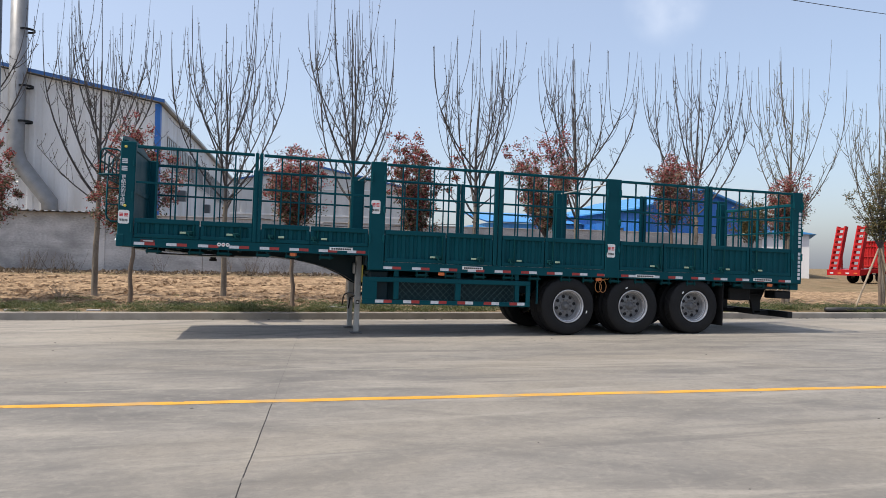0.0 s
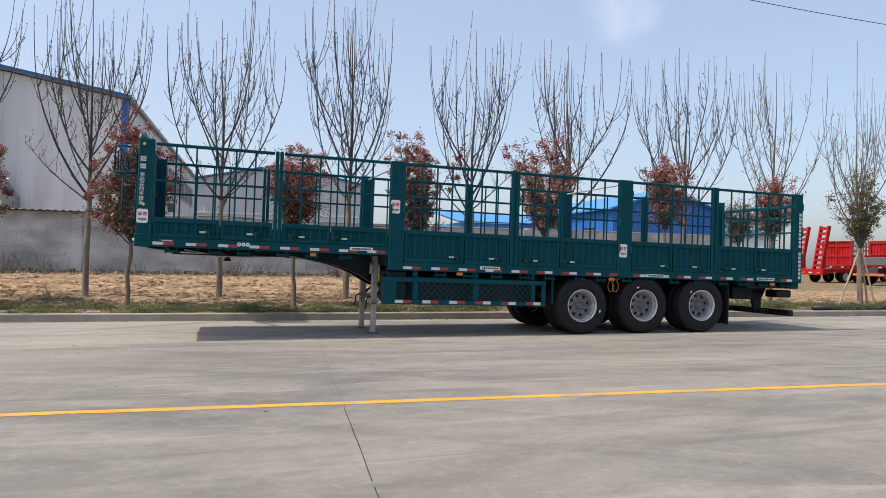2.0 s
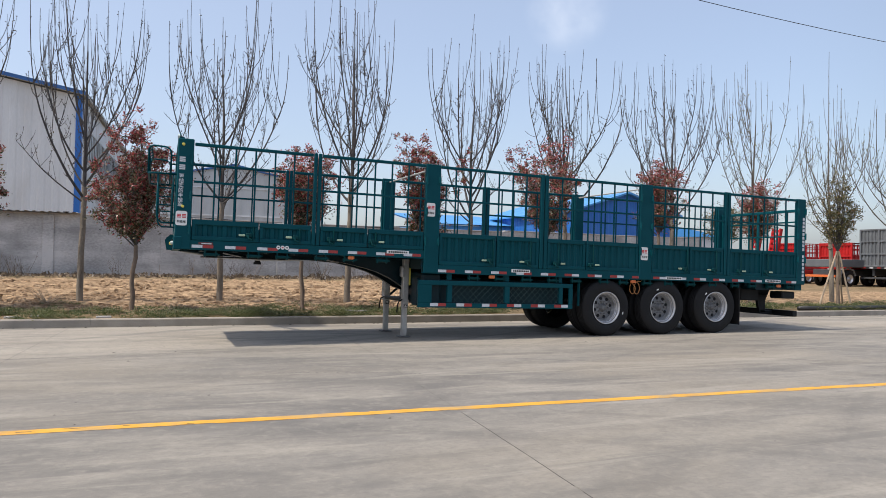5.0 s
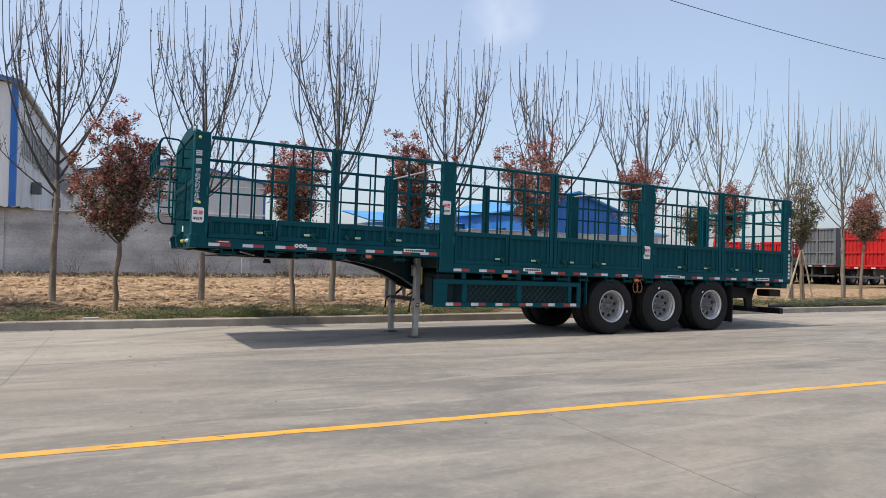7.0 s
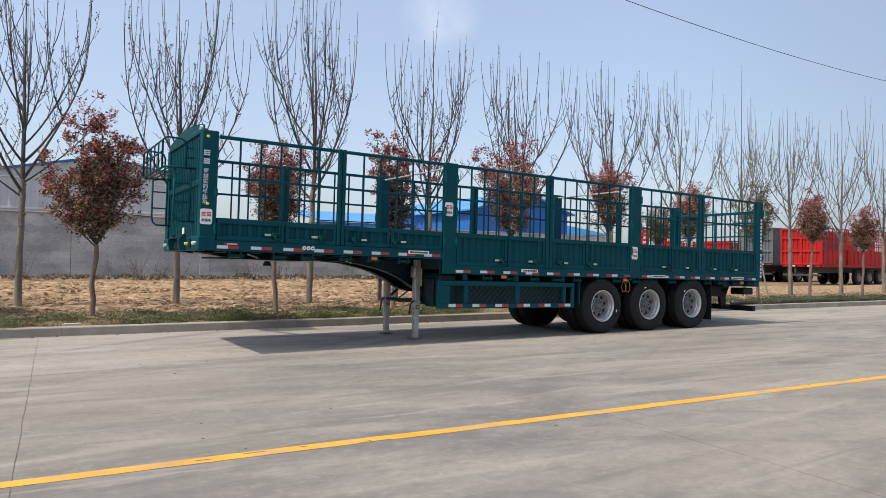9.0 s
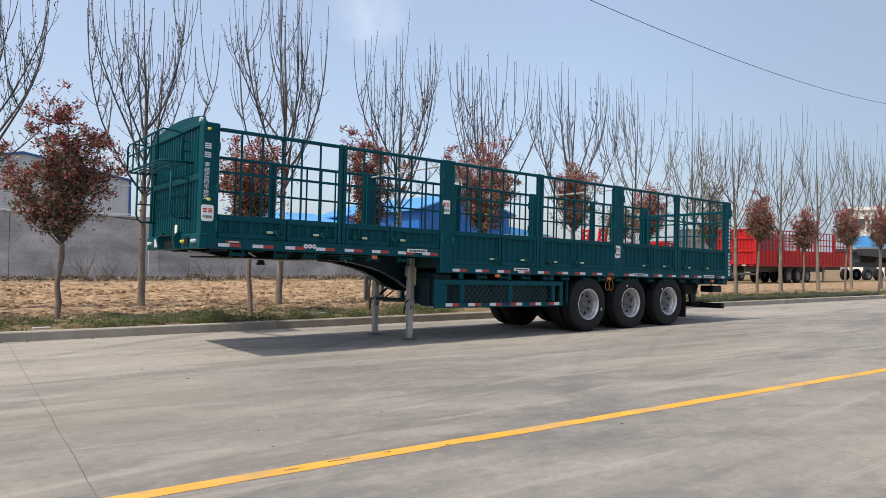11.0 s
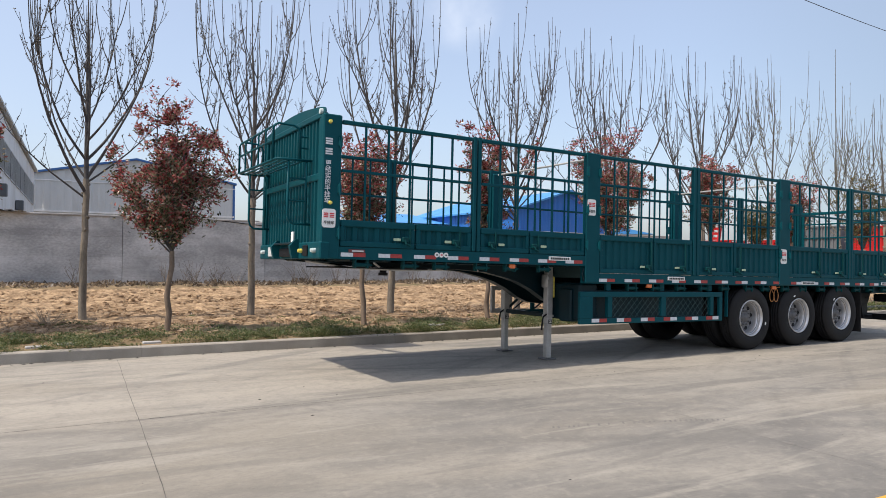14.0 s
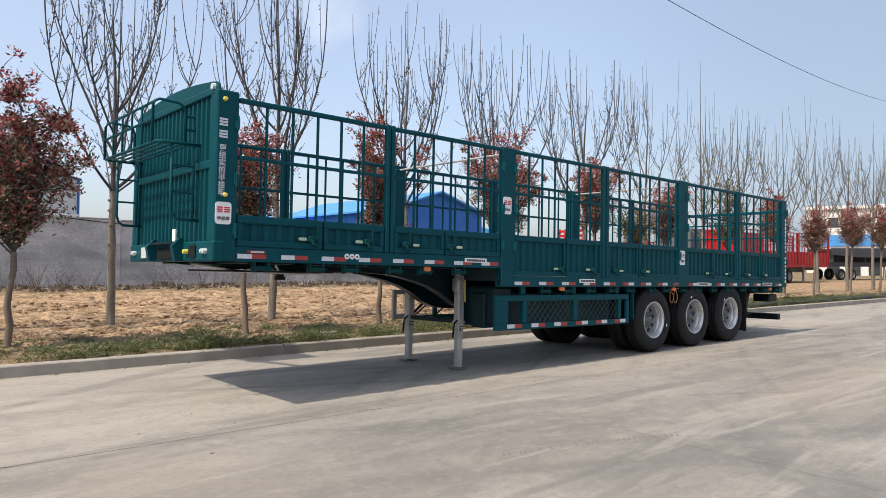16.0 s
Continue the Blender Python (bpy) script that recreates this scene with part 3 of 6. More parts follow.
def side_rails(y0, s, far):
    """One long side: frame rail, posts, boards and cages. s points inwards."""
    yy = lambda d: y0 + s * d
    front = FRONT + (0.066 if far else 0.0)
    # side rails of the stepped deck
    g = Mesh()
    g.prism([(front, LOW_F), (5.01, LOW_F), (5.01, LOW_R), (5.27, LOW_R), (5.27, 1.47), (front, 1.47)], *sorted((yy(0.012), yy(0.10))), "y")
    g.box(5.27, REAR, yy(0.012), yy(0.10), LOW_R, 1.24, 0.006)
    rail = part("side_rail", g, GREEN, trailer)
    for i, (a, b) in enumerate(POSTS):
        low = LOW_F if b < 5.1 else LOW_R
        if i == 0:
            p = part("corner_post", Mesh().box(front, b + front - FRONT, yy(0), yy(0.10), low, TOP + 0.045, 0.012), GREEN, trailer)
        elif i in (1, 3, 5):
            m = (a + b) / 2
            g = Mesh().box(a, m - 0.008, yy(0), yy(0.06), low + 0.14, TOP + 0.01, 0.008).box(m + 0.008, b, yy(0), yy(0.06), low + 0.14, TOP + 0.01, 0.008)
            p = part("stake_post", g, GREEN, trailer)
        else:
            g = Mesh().box(a, b, yy(0), yy(0.07), low + 0.01, TOP + 0.01, 0.010).box(a + 0.03, b - 0.03, yy(0.07), yy(0.11), low, TOP - 0.05, 0.01)
            p = part("stake_post", g, GREEN, trailer)
        # hinges down both edges of the wide posts
        if i in (0, 2, 4, 6):
            for z in (1.62, 2.10, 2.62):
                for x in ((b - 0.02,) if i == 0 else (a + 0.02, b - 0.02)):
                    h = Mesh().box(x - 0.022, x + 0.022, yy(-0.018), yy(0.01), z - 0.05, z + 0.05, 0.005).tube([(x, yy(-0.02), z - 0.07), (x, yy(-0.02), z + 0.07)], 0.012, 8)
                    part("hinge", h, GREEN, p)
    for i in range(6):
        a, b = POSTS[i][1] + 0.012, POSTS[i + 1][0] - 0.012
        base = 1.47 if i < 2 else 1.24
        mid = (2.385, 4.06, 6.33, 8.13, 10.49, 12.36)[i]
        # drop boards, two to a bay
        for lo, hi in ((a, mid - 0.01), (mid + 0.01, b)):
            prof = ribs(lo + 0.05, hi - 0.05, 0.135, 0.022)
            n = len(prof)
            g = Mesh()
            g.add([(x, yy(0.035 + d), base + 0.06) for x, d in prof] + [(x, yy(0.035 + d), BOARD - 0.07) for x, d in prof], [(k, k + 1, n + k + 1, n + k) for k in range(n - 1)])
            g.add([(x, yy(0.075), base + 0.06) for x, d in prof] + [(x, yy(0.075), BOARD - 0.07) for x, d in prof], [(k, k + 1, n + k + 1, n + k) for k in range(n - 1)])
            board = part("drop_board", g, GREEN, trailer)
            f = Mesh().box(lo, hi, yy(0.01), yy(0.08), base + 0.005, base + 0.065, 0.008).box(lo, hi, yy(0.01), yy(0.08), BOARD - 0.075, BOARD, 0.010)
            f.box(lo, lo + 0.05, yy(0.012), yy(0.078), base + 0.065, BOARD - 0.075, 0.006).box(hi - 0.05, hi, yy(0.012), yy(0.078), base + 0.065, BOARD - 0.075, 0.006)
            part("board_frame", f, GREEN, board)
            if far:
                continue
            first = hi < mid
            rx = ((2.14, 3.61, 6.10, 7.65, 10.265, 11.876) if first else (2.825, 4.285, 6.825, 8.375, 10.98, 12.60))[i]
            lz = (1.575 if i < 2 else 1.355) - 0.004 * i
            lx = rx + (0.02 if i % 2 == 0 else -0.24)
            latch = part("latch", Mesh().box(lx + 0.035, lx + 0.12, yy(-0.03), yy(0.01), lz - 0.03, lz + 0.03, 0.01).tube([(lx + 0.06, yy(-0.03), lz), (lx + 0.07, yy(-0.05), lz - 0.05), (lx + 0.12, yy(-0.05), lz - 0.07)], 0.012, 6).tube([(lx + 0.14, yy(-0.012), base + 0.03), (lx + 0.14, yy(-0.012), BOARD - 0.05)], 0.011, 6), LATCH, board, "dark green latch with a rod")
            part("reflector", Mesh().box(rx - 0.046, rx + 0.046, yy(-0.001), yy(0.012), lz - 0.016, lz + 0.014, 0.004), LIME, board, "small lime-yellow reflector")
        # the cage above
        cage = part("cage", Mesh().box(a, b, yy(0.005), yy(0.055), TOP - 0.045, TOP, 0.008), GREEN, trailer)
        g = Mesh()
        for z in (2.31,):
            part("rail", Mesh().box(a, b, yy(0.012), yy(0.042), z - 0.016, z + 0.016, 0.004), GREEN, cage)
        n = max(4, round((b - a) / 0.285))
        for k in range(1, n):
            x = a + (b - a) * k / n
            part("bar", Mesh().box(x - 0.012, x + 0.012, yy(0.016), yy(0.040), BOARD - 0.02, TOP - 0.03, 0.003), GREEN, cage)
    if not far:
        # reflective strips, small plates, hooks below the rail
        rnd = random.Random(8)
        for a, b, n, z in ((1.60, 4.815, 8, 1.385), (5.42, 13.18, 17, 1.146)):
            for k in range(n):
                x = a + (b - a) * k / (n - 1)
                order = (WHITE, RED) if x < 7.4 else (RED, WHITE)
                for q, m_ in enumerate(order):
                    part("reflective_strip", Mesh().box(x + 0.15 * q - 0.15, x + 0.15 * q - 0.003, yy(0.008), yy(0.013), z - 0.022, z + 0.022), m_, rail, "white reflective strip" if m_ is WHITE else "red reflective strip")
        for x, z, w in ((4.565, 1.422, 0.375), (6.81, 1.186, 0.365), (10.12, 1.150, 0.39), (12.66, 1.158, 0.42)):
            pl = part("plate", Mesh().box(x - w / 2, x + w / 2, yy(0.004), yy(0.012), z - 0.026, z + 0.026, 0.003), PAPER, rail, "small white lettered plate")
            for q in range(9):
                u = x - w / 2 + 0.03 + q * (w - 0.05) / 9
                part("lettering", Mesh().box(u, u + w * 0.075, yy(0.002), yy(0.005), z - 0.014, z + 0.014), INK, pl)
        pl = part("maker_plate", Mesh().box(1.54, 1.74, yy(0.004), yy(0.012), 1.410, 1.446, 0.006), MAKER, rail, "small dark red-brown maker plate")
        part("lettering", Mesh().box(1.58, 1.72, yy(0.002), yy(0.005), 1.420, 1.436), GREY_SHEET, pl)
        for k in range(3):
            d = part("sticker", Mesh().lathe([(0.001, yy(0.006)), (0.030, yy(0.006)), (0.030, yy(0.012))], 20, "y", (2.675 + 0.064 * k, 0, 1.416)), PAPER, rail, "round white sticker")
            part("mark", Mesh().box(2.663 + 0.064 * k, 2.687 + 0.064 * k, yy(0.003), yy(0.007), 1.408, 1.424), RED_INK if k == 1 else INK, d)
        for x, z in ((3.81, 1.305), (6.27, 1.072), (9.2, 1.065), (12.85, 1.06)):
            part("side_marker_lamp", Mesh().box(x - 0.055, x + 0.055, yy(0.02), yy(0.06), z - 0.028, z + 0.028, 0.01), AMBER, rail, "orange side marker lamp")
        for k in range(23):
            x = 1.75 + 0.52 * k + rnd.uniform(-0.06, 0.06)
            z = (LOW_F if x < 5.0 else LOW_R) - 0.035
            if 4.7 < x < 5.4:
                continue
            h = Mesh().tube([(x - 0.10, yy(0.05), z - 0.025), (x + 0.10, yy(0.05), z - 0.025)], 0.024, 10).tube([(x + 0.10, yy(0.05), z - 0.025), (x + 0.13, yy(0.05), z - 0.025)], 0.012, 8)
            for e in (-0.08, 0.07):
                h.box(x + e - 0.008, x + e + 0.008, yy(0.02), yy(0.09), z - 0.065, z + 0.035, 0.003)
            part("rope_winch", h, LATCH, rail, "green rope roller on two lugs")


side_rails(0.0, 1, False)
side_rails(W, -1, True)


def headboard():
    kept = set(trailer.children)
    prof = ribs(0.14, W - 0.14, 0.112, 0.035)
    n = len(prof)
    g = Mesh()
    for z0, z1 in ((1.52, 2.21), (2.27, 2.88)):
        g.add([(FRONT + 0.055 - d, y, z0) for y, d in prof] + [(FRONT + 0.055 - d, y, z1) for y, d in prof], [(k, k + 1, n + k + 1, n + k) for k in range(n - 1)])
        g.box(FRONT + 0.065, FRONT + 0.075, 0.1, W - 0.1, z0, z1)
    wall = part("headboard", g, GREEN, trailer, "ribbed green headboard")
    f = Mesh().box(FRONT + 0.01, FRONT + 0.09, 0.10, W - 0.10, 2.20, 2.28, 0.008).box(FRONT, FRONT + 0.09, 0.10, W - 0.10, 2.88, 2.95, 0.010)
    f.box(FRONT + 0.005, FRONT + 0.09, 0.10, 0.16, 1.52, 2.9, 0.008).box(FRONT + 0.005, FRONT + 0.09, W - 0.16, W - 0.10, 1.52, 2.9, 0.008)
    part("headboard_frame", f, GREEN, wall)
    top = [(0.02, 2.90)] + [(0.02 + 0.05 * (1 - math.cos(t)), 2.945 + 0.05 * math.sin(t)) for t in (0, 0.5, 1.0, 1.57)]
    top += [(0.02 + (W - 0.04) * u, 2.995 + 0.09 * math.sin(math.pi * u)) for u in np.linspace(0.06, 0.94, 14)]
    top += [(W - a, b) for a, b in top[4::-1]]
    crest = part("crest", Mesh().prism(top, FRONT + 0.02, FRONT + 0.035, "x"), GREEN, wall, "low arched green crest plate")
    part("marker_lamp", Mesh().lathe([(0.001, -0.03), (0.03, -0.03), (0.035, 0.0)], 12, "x", (FRONT + 0.02, 0.12, 2.955)), LAMP, crest)
    band = part("front_beam", Mesh().box(FRONT - 0.012, FRONT + 0.10, -0.005, W + 0.005, LOW_F - 0.004, 1.52, 0.012), GREEN, trailer)
    # the recess with the coupling plate between two sloped cheeks
    for y, s in ((0.74, 1), (1.48, -1)):
        part("cheek", Mesh().prism([(FRONT - 0.09, 1.335), (FRONT - 0.012, 1.335), (FRONT - 0.012, 1.56), (FRONT - 0.05, 1.56), (FRONT - 0.12, 1.48)], y - 0.03, y + 0.03, "y"), GREEN, band)
    part("recess_plate", Mesh().box(FRONT - 0.10, FRONT - 0.02, 0.78, 1.44, 1.50, 1.525, 0.006), SHADED_GREEN, band)
    part("coupling_box", Mesh().box(FRONT - 0.05, FRONT - 0.012, 0.86, 1.36, 1.355, 1.46, 0.01), BLACK_STEEL, band, "dark coupling box")
    for y in (0.14, W - 0.14):
        for q in (0, 1):
            part("front_lamp", Mesh().lathe([(0.001, -0.04), (0.020, -0.036), (0.026, -0.012), (0.026, 0.0)], 14, "x", (FRONT - 0.012, y + (0.06 * q if y < 1 else -0.06 * q), 1.425)), LAMP, band, "round white front lamp")
    part("air_coupling", Mesh().lathe([(0.001, -0.05), (0.020, -0.045), (0.024, -0.012), (0.024, 0.0)], 12, "x", (FRONT - 0.012, 0.60, 1.425)), YELLOW_LAMP, band, "yellow air coupling")
    part("socket_plate", Mesh().box(FRONT - 0.03, FRONT - 0.012, 0.38, 0.53, 1.365, 1.485, 0.006), BLACK_STEEL, band, "black socket plate")
    part("socket_plate", Mesh().box(FRONT - 0.03, FRONT - 0.012, 1.76, 1.92, 1.365, 1.485, 0.006), GREY_SHEET, band, "grey lettered plate")
    part("paper_note", Mesh().box(FRONT + 0.005, FRONT + 0.018, 0.98, 1.07, 1.53, 1.66), PAPER, wall, "white paper note")
    # two side ladders, the platform between them and the guard above, of bent round bar
    X = lambda out: FRONT + 0.02 - out
    ya, yb, zp = 0.42, 2.10, 2.44
    rack = part("front_rack", Mesh().tube([(X(0), ya, zp), (X(0.35), ya, zp), (X(0.40), ya + 0.05, zp), (X(0.41), yb - 0.05, zp), (X(0.37), yb, zp), (X(0), yb, zp)], 0.016, 8), GREEN, trailer, "green round-bar climbing rack and ladders", True)
    for out in (0.09, 0.17, 0.25, 0.33):
        part("slat", Mesh().tube([(X(out), ya, zp), (X(out), yb, zp)], 0.011, 6), GREEN, rack)
    for y, z0 in ((ya + 0.01, 1.72), (yb - 0.01, 1.73)):
        lad = part("ladder_rail", Mesh().tube([(X(0), y, z0), (X(0.20), y, z0), (X(0.25), y, z0 + 0.04), (X(0.27), y, z0 + 0.11), (X(0.27), y, zp)], 0.014, 8), GREEN, rack, "", True)
        part("ladder_rail", Mesh().tube([(X(0.06), y, z0), (X(0.06), y, zp)], 0.014, 8), GREEN, rack, "", True)
        for q in range(2):
            z = z0 + 0.26 + 0.25 * q
            part("rung", Mesh().tube([(X(0.27), y, z), (X(0.06), y, z)], 0.011, 6), GREEN, lad)
    yh = 0.56
    hoops = [part("hoop", Mesh().tube([(X(0.41), y, zp), (X(0.41), y, 2.80), (X(0.39), y, 2.84), (X(0.35), y, 2.86), (X(0.17), y, 2.85), (X(0.12), y, 2.82), (X(0.10), y, 2.76), (X(0.10), y, zp)], 0.014, 8), GREEN, rack, "", True) for y in (yh, yb)]
    for z in (2.60, 2.73):
        part("rung", Mesh().tube([(X(0.10), yh, z), (X(0), yh, z)], 0.011, 6), GREEN, hoops[0])
    for z in (2.66, 2.85):
        part("guard_rail", Mesh().tube([(X(0.41 if z < 2.8 else 0.37), yh, z), (X(0.41 if z < 2.8 else 0.37), yb, z)], 0.013, 6), GREEN, rack)
    for q in range(1, 5):
        y = yh + (yb - yh) * q / 5
        part("guard_bar", Mesh().tube([(X(0.41), y, zp), (X(0.41), y, 2.80), (X(0.37), y, 2.85)], 0.011, 6), GREEN, rack)
    turn = pose(FRONT, 0, 0, 0, 0, SKEW) @ pose(-FRONT, 0, 0)
    for ob in trailer.children:
        if ob not in kept:
            ob.matrix_basis = turn


def badge(x, z, w, h, y=-0.004):
    out = []
    r = w * 0.18
    for cx, cz, t0 in ((x + w / 2 - r, z + h / 2 - r, 0), (x - w / 2 + r, z + h / 2 - r, 90), (x - w / 2 + r, z - h / 2 + r, 180), (x + w / 2 - r, z - h / 2 + r, 270)):
        out += [(cx + r * math.cos(radians(t0 + t)), cz + r * math.sin(radians(t0 + t))) for t in (0, 30, 60, 90)]
    b = part("badge", Mesh().prism(out, y, y + 0.006, "y"), PAPER, trailer, "white rounded badge with red mark and black characters")
    for dx in (-0.22, 0.22):
        cx, cz = x + dx * w, z + h * 0.16
        bars = Mesh()
        for e in (-1, 0, 1):
            bars.box(cx - w * 0.17, cx + w * 0.17, y - 0.002, y + 0.001, cz + h * (0.095 * e - 0.032), cz + h * (0.095 * e + 0.032))
        part("mark", bars, RED_INK, b, "red mark")
    t = part("lettering", letters("半挂车", w * 0.27, INK, 0.0006), None, b, "black characters")
    t.matrix_basis = pose(x, y - 0.003, z - h * 0.25, 90, 0, 0)


def writing():
    # the maker's two signs as plain shapes, the rest of the slogan in its characters
    for q in range(2):
        z = 2.615 - 0.112 * q
        m_ = Mesh()
        for e in (-1, 0, 1):
            m_.box(1.238, 1.318, -0.003, 0.002, z + 0.026 * e - 0.009, z + 0.026 * e + 0.009)
        part("mark", m_, WHITE, trailer, "white painted mark")
    for q, ch in enumerate("更结实的半挂车"):
        t = part("lettering", letters(ch, 0.071, WHITE, 0.0008), None, trailer, "white painted character")
        t.matrix_basis = pose(1.274 - 0.001 * q, -0.003, 2.370 - 0.0680 * q, 90, 0, 0)
    for q in range(16):
        z = 2.465 - 0.079 * q - (0.07 if q > 8 else 0)
        part("lettering", Mesh().box(13.455, 13.51, -0.004, 0.002, z - 0.028, z + 0.028), WHITE, trailer, "small white painted characters")
    badge(1.295, 1.775, 0.155, 0.205)
    badge(5.105, 2.135, 0.15, 0.22)
    badge(9.408, 1.587, 0.16, 0.24)
    for x, z in ((1.285, 2.83), (1.305, 1.945)):
        part("marker_lamp", Mesh().lathe([(0.001, -0.03), (0.017, -0.028), (0.022, 0.0)], 14, "y", (x, 0.0, z)), YELLOW_LAMP, trailer, "small round yellow lamp")


def chassis():
    # deck plates
    part("deck", Mesh().box(FRONT + 0.05, 5.05, 0.08, W - 0.08, 1.44, 1.48).box(5.05, REAR - 0.05, 0.08, W - 0.08, 1.17, 1.21).box(5.03, 5.09, 0.08, W - 0.08, 1.17, 1.46), WOODFLOOR, trailer)
    # two swept main beams, their shade under the deck put into the colour
    under = [(1.34, 1.335), (2.0, 1.285), (2.8, 1.27), (3.5, 1.262), (3.9, 1.238), (4.1, 1.20), (4.3, 1.158), (4.5, 1.10), (4.73, 1.0), (4.96, 0.865), (5.15, 0.795), (5.4, 0.77), (12.9, 0.78), (13.3, 0.88), (13.3, 1.16), (5.1, 1.16), (5.0, 1.36), (1.34, 1.36)]
    for y in (0.86, W - 0.87):
        beam = part("main_beam", Mesh().prism(under, y, y + 0.012, "y"), SHADED_GREEN, trailer)
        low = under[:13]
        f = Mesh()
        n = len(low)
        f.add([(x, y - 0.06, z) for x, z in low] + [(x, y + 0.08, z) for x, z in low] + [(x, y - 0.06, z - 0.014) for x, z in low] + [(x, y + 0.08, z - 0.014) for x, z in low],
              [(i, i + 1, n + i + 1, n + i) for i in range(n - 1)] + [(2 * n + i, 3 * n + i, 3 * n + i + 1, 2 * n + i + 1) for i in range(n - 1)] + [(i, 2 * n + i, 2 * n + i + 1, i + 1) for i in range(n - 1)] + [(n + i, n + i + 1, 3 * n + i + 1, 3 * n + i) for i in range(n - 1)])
        part("beam_flange", f, SHADED_GREEN, beam)
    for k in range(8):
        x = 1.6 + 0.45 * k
        part("cross_member", Mesh().box(x, x + 0.06, 0.1, W - 0.1, LOW_F - 0.02, 1.43, 0.006), SHADED_GREEN, trailer)
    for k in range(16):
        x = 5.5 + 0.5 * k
        part("cross_member", Mesh().box(x, x + 0.06, 0.1, W - 0.1, LOW_R - 0.06, 1.17, 0.006), SHADED_GREEN, trailer)
    part("kingpin_plate", Mesh().box(1.7, 2.9, 0.6, W - 0.6, 1.235, 1.255, 0.006), BLACK_STEEL, trailer)
    part("kingpin", Mesh().lathe([(0.03, 1.235), (0.045, 1.235), (0.045, 1.19), (0.062, 1.185), (0.062, 1.15), (0.001, 1.15)], 20, "z", (2.55, W / 2, 0)), BLACK_STEEL, trailer, "black kingpin")
    part("air_tank_box", Mesh().box(5.06, 5.40, 0.16, 0.86, 0.58, 1.10, 0.03), SHADED_GREEN, trailer)
    part("loop_handle", Mesh().tube([(5.0, 0.03, 1.30), (4.97, 0.02, 1.22), (5.0, 0.02, 1.14), (5.04, 0.02, 1.20), (5.04, 0.03, 1.30)], 0.012, 6), SHADED_GREEN, trailer)
    for a, b, z in (((1.9, 0.1), (2.3, 0.75), 1.30), ((3.3, 0.1), (3.8, 0.8), 1.28)):
        part("brace_rod", Mesh().tube([(*a, z), (*b, z - 0.05)], 0.012, 6), LEG, trailer)
    part("air_line", Mesh().tube([(1.36, 0.85, 1.31), (1.9, 0.75, 1.24), (2.5, 0.70, 1.225), (3.2, 0.66, 1.24)], 0.012, 6), LEG, trailer, "pale cable under the neck")


def landing_leg(x, y):
    leg = part("landing_leg", Mesh().box(x - 0.052, x + 0.052, y - 0.052, y + 0.052, 0.50, 1.33, 0.012), LEG, trailer, "pale galvanised landing leg")
    part("inner_tube", Mesh().box(x - 0.044, x + 0.044, y - 0.044, y + 0.044, 0.02, 0.54, 0.01), LEG, leg)
    part("foot", Mesh().box(x - 0.10, x + 0.10, y - 0.09, y + 0.09, 0.0, 0.018, 0.005), HUB, leg, "flat dull steel foot")
    part("gearbox", Mesh().box(x - 0.095, x - 0.05, y - 0.09, y + 0.05, 1.02, 1.21, 0.015).lathe([(0.001, y - 0.10), (0.024, y - 0.10), (0.026, y - 0.08)], 12, "y", (x - 0.07, 0, 1.16)), LEG, leg, "", True)
    part("warning_label", Mesh().box(x + 0.051, x + 0.080, y - 0.050, y - 0.042, 0.88, 1.18, 0.002), YELLOW_LAMP, leg, "yellow warning label")
    part("code_plate", Mesh().box(x - 0.03, x + 0.032, y - 0.0575, y - 0.052, 0.505, 0.565), INK, leg, "small black code plate")
    mark = Mesh().box(x - 0.02, x + 0.022, y - 0.0595, y - 0.057, 0.545, 0.552).box(x - 0.02, x + 0.022, y - 0.0595, y - 0.057, 0.520, 0.527).box(x - 0.003, x + 0.004, y - 0.0595, y - 0.057, 0.527, 0.545)
    part("mark", mark, PAPER, leg)
    part("collar", Mesh().box(x - 0.062, x + 0.062, y - 0.062, y + 0.062, 0.60, 0.635, 0.006), LEG, leg)
    part("crank_bar", Mesh().tube([(x - 0.05, y - 0.03, 0.64), (x - 0.12, y - 0.05, 0.61), (x - 0.135, y - 0.05, 0.56), (x - 0.15, y - 0.05, 0.42)], 0.013, 7), BLACK_STEEL, leg, "black crank bar", True)
    part("brace", Mesh().tube([(x, y, 0.62), (5.5, y + (0.12 if y < 1 else -0.12), 1.08)], 0.022, 6), SHADED_GREEN, leg)


def axles():
    for k in range(3):
        x = 8.627 + 1.284 * k
        zc = 0.51 + DROP * (x - TILT_X)
        ax = part("axle", Mesh().tube([(x, 0.2, zc), (x, W - 0.2, zc)], 0.075, 12), BLACK_STEEL, trailer, "", True)
        part("leaf_spring", Mesh().box(x - 0.5, x + 0.5, 0.60, 0.70, zc + 0.07, zc + 0.14, 0.02).box(x - 0.36, x + 0.36, 0.60, 0.70, zc + 0.14, zc + 0.19, 0.02).box(x - 0.06, x + 0.06, 0.58, 0.72, zc - 0.1, zc + 0.22, 0.01), BLACK_STEEL, ax)
        part("spring_hanger", Mesh().prism([(x + 0.5, 1.06), (x + 0.82, 1.06), (x + 0.74, zc + 0.05), (x + 0.58, zc + 0.05)], 0.58, 0.72, "y"), BLACK_STEEL, ax)
        for y0, s, outer in ((0.03, 1, True), (0.36, 1, False), (W - 0.03, -1, True), (W - 0.36, -1, False)):
            wheel(x, zc, y0, s, outer)


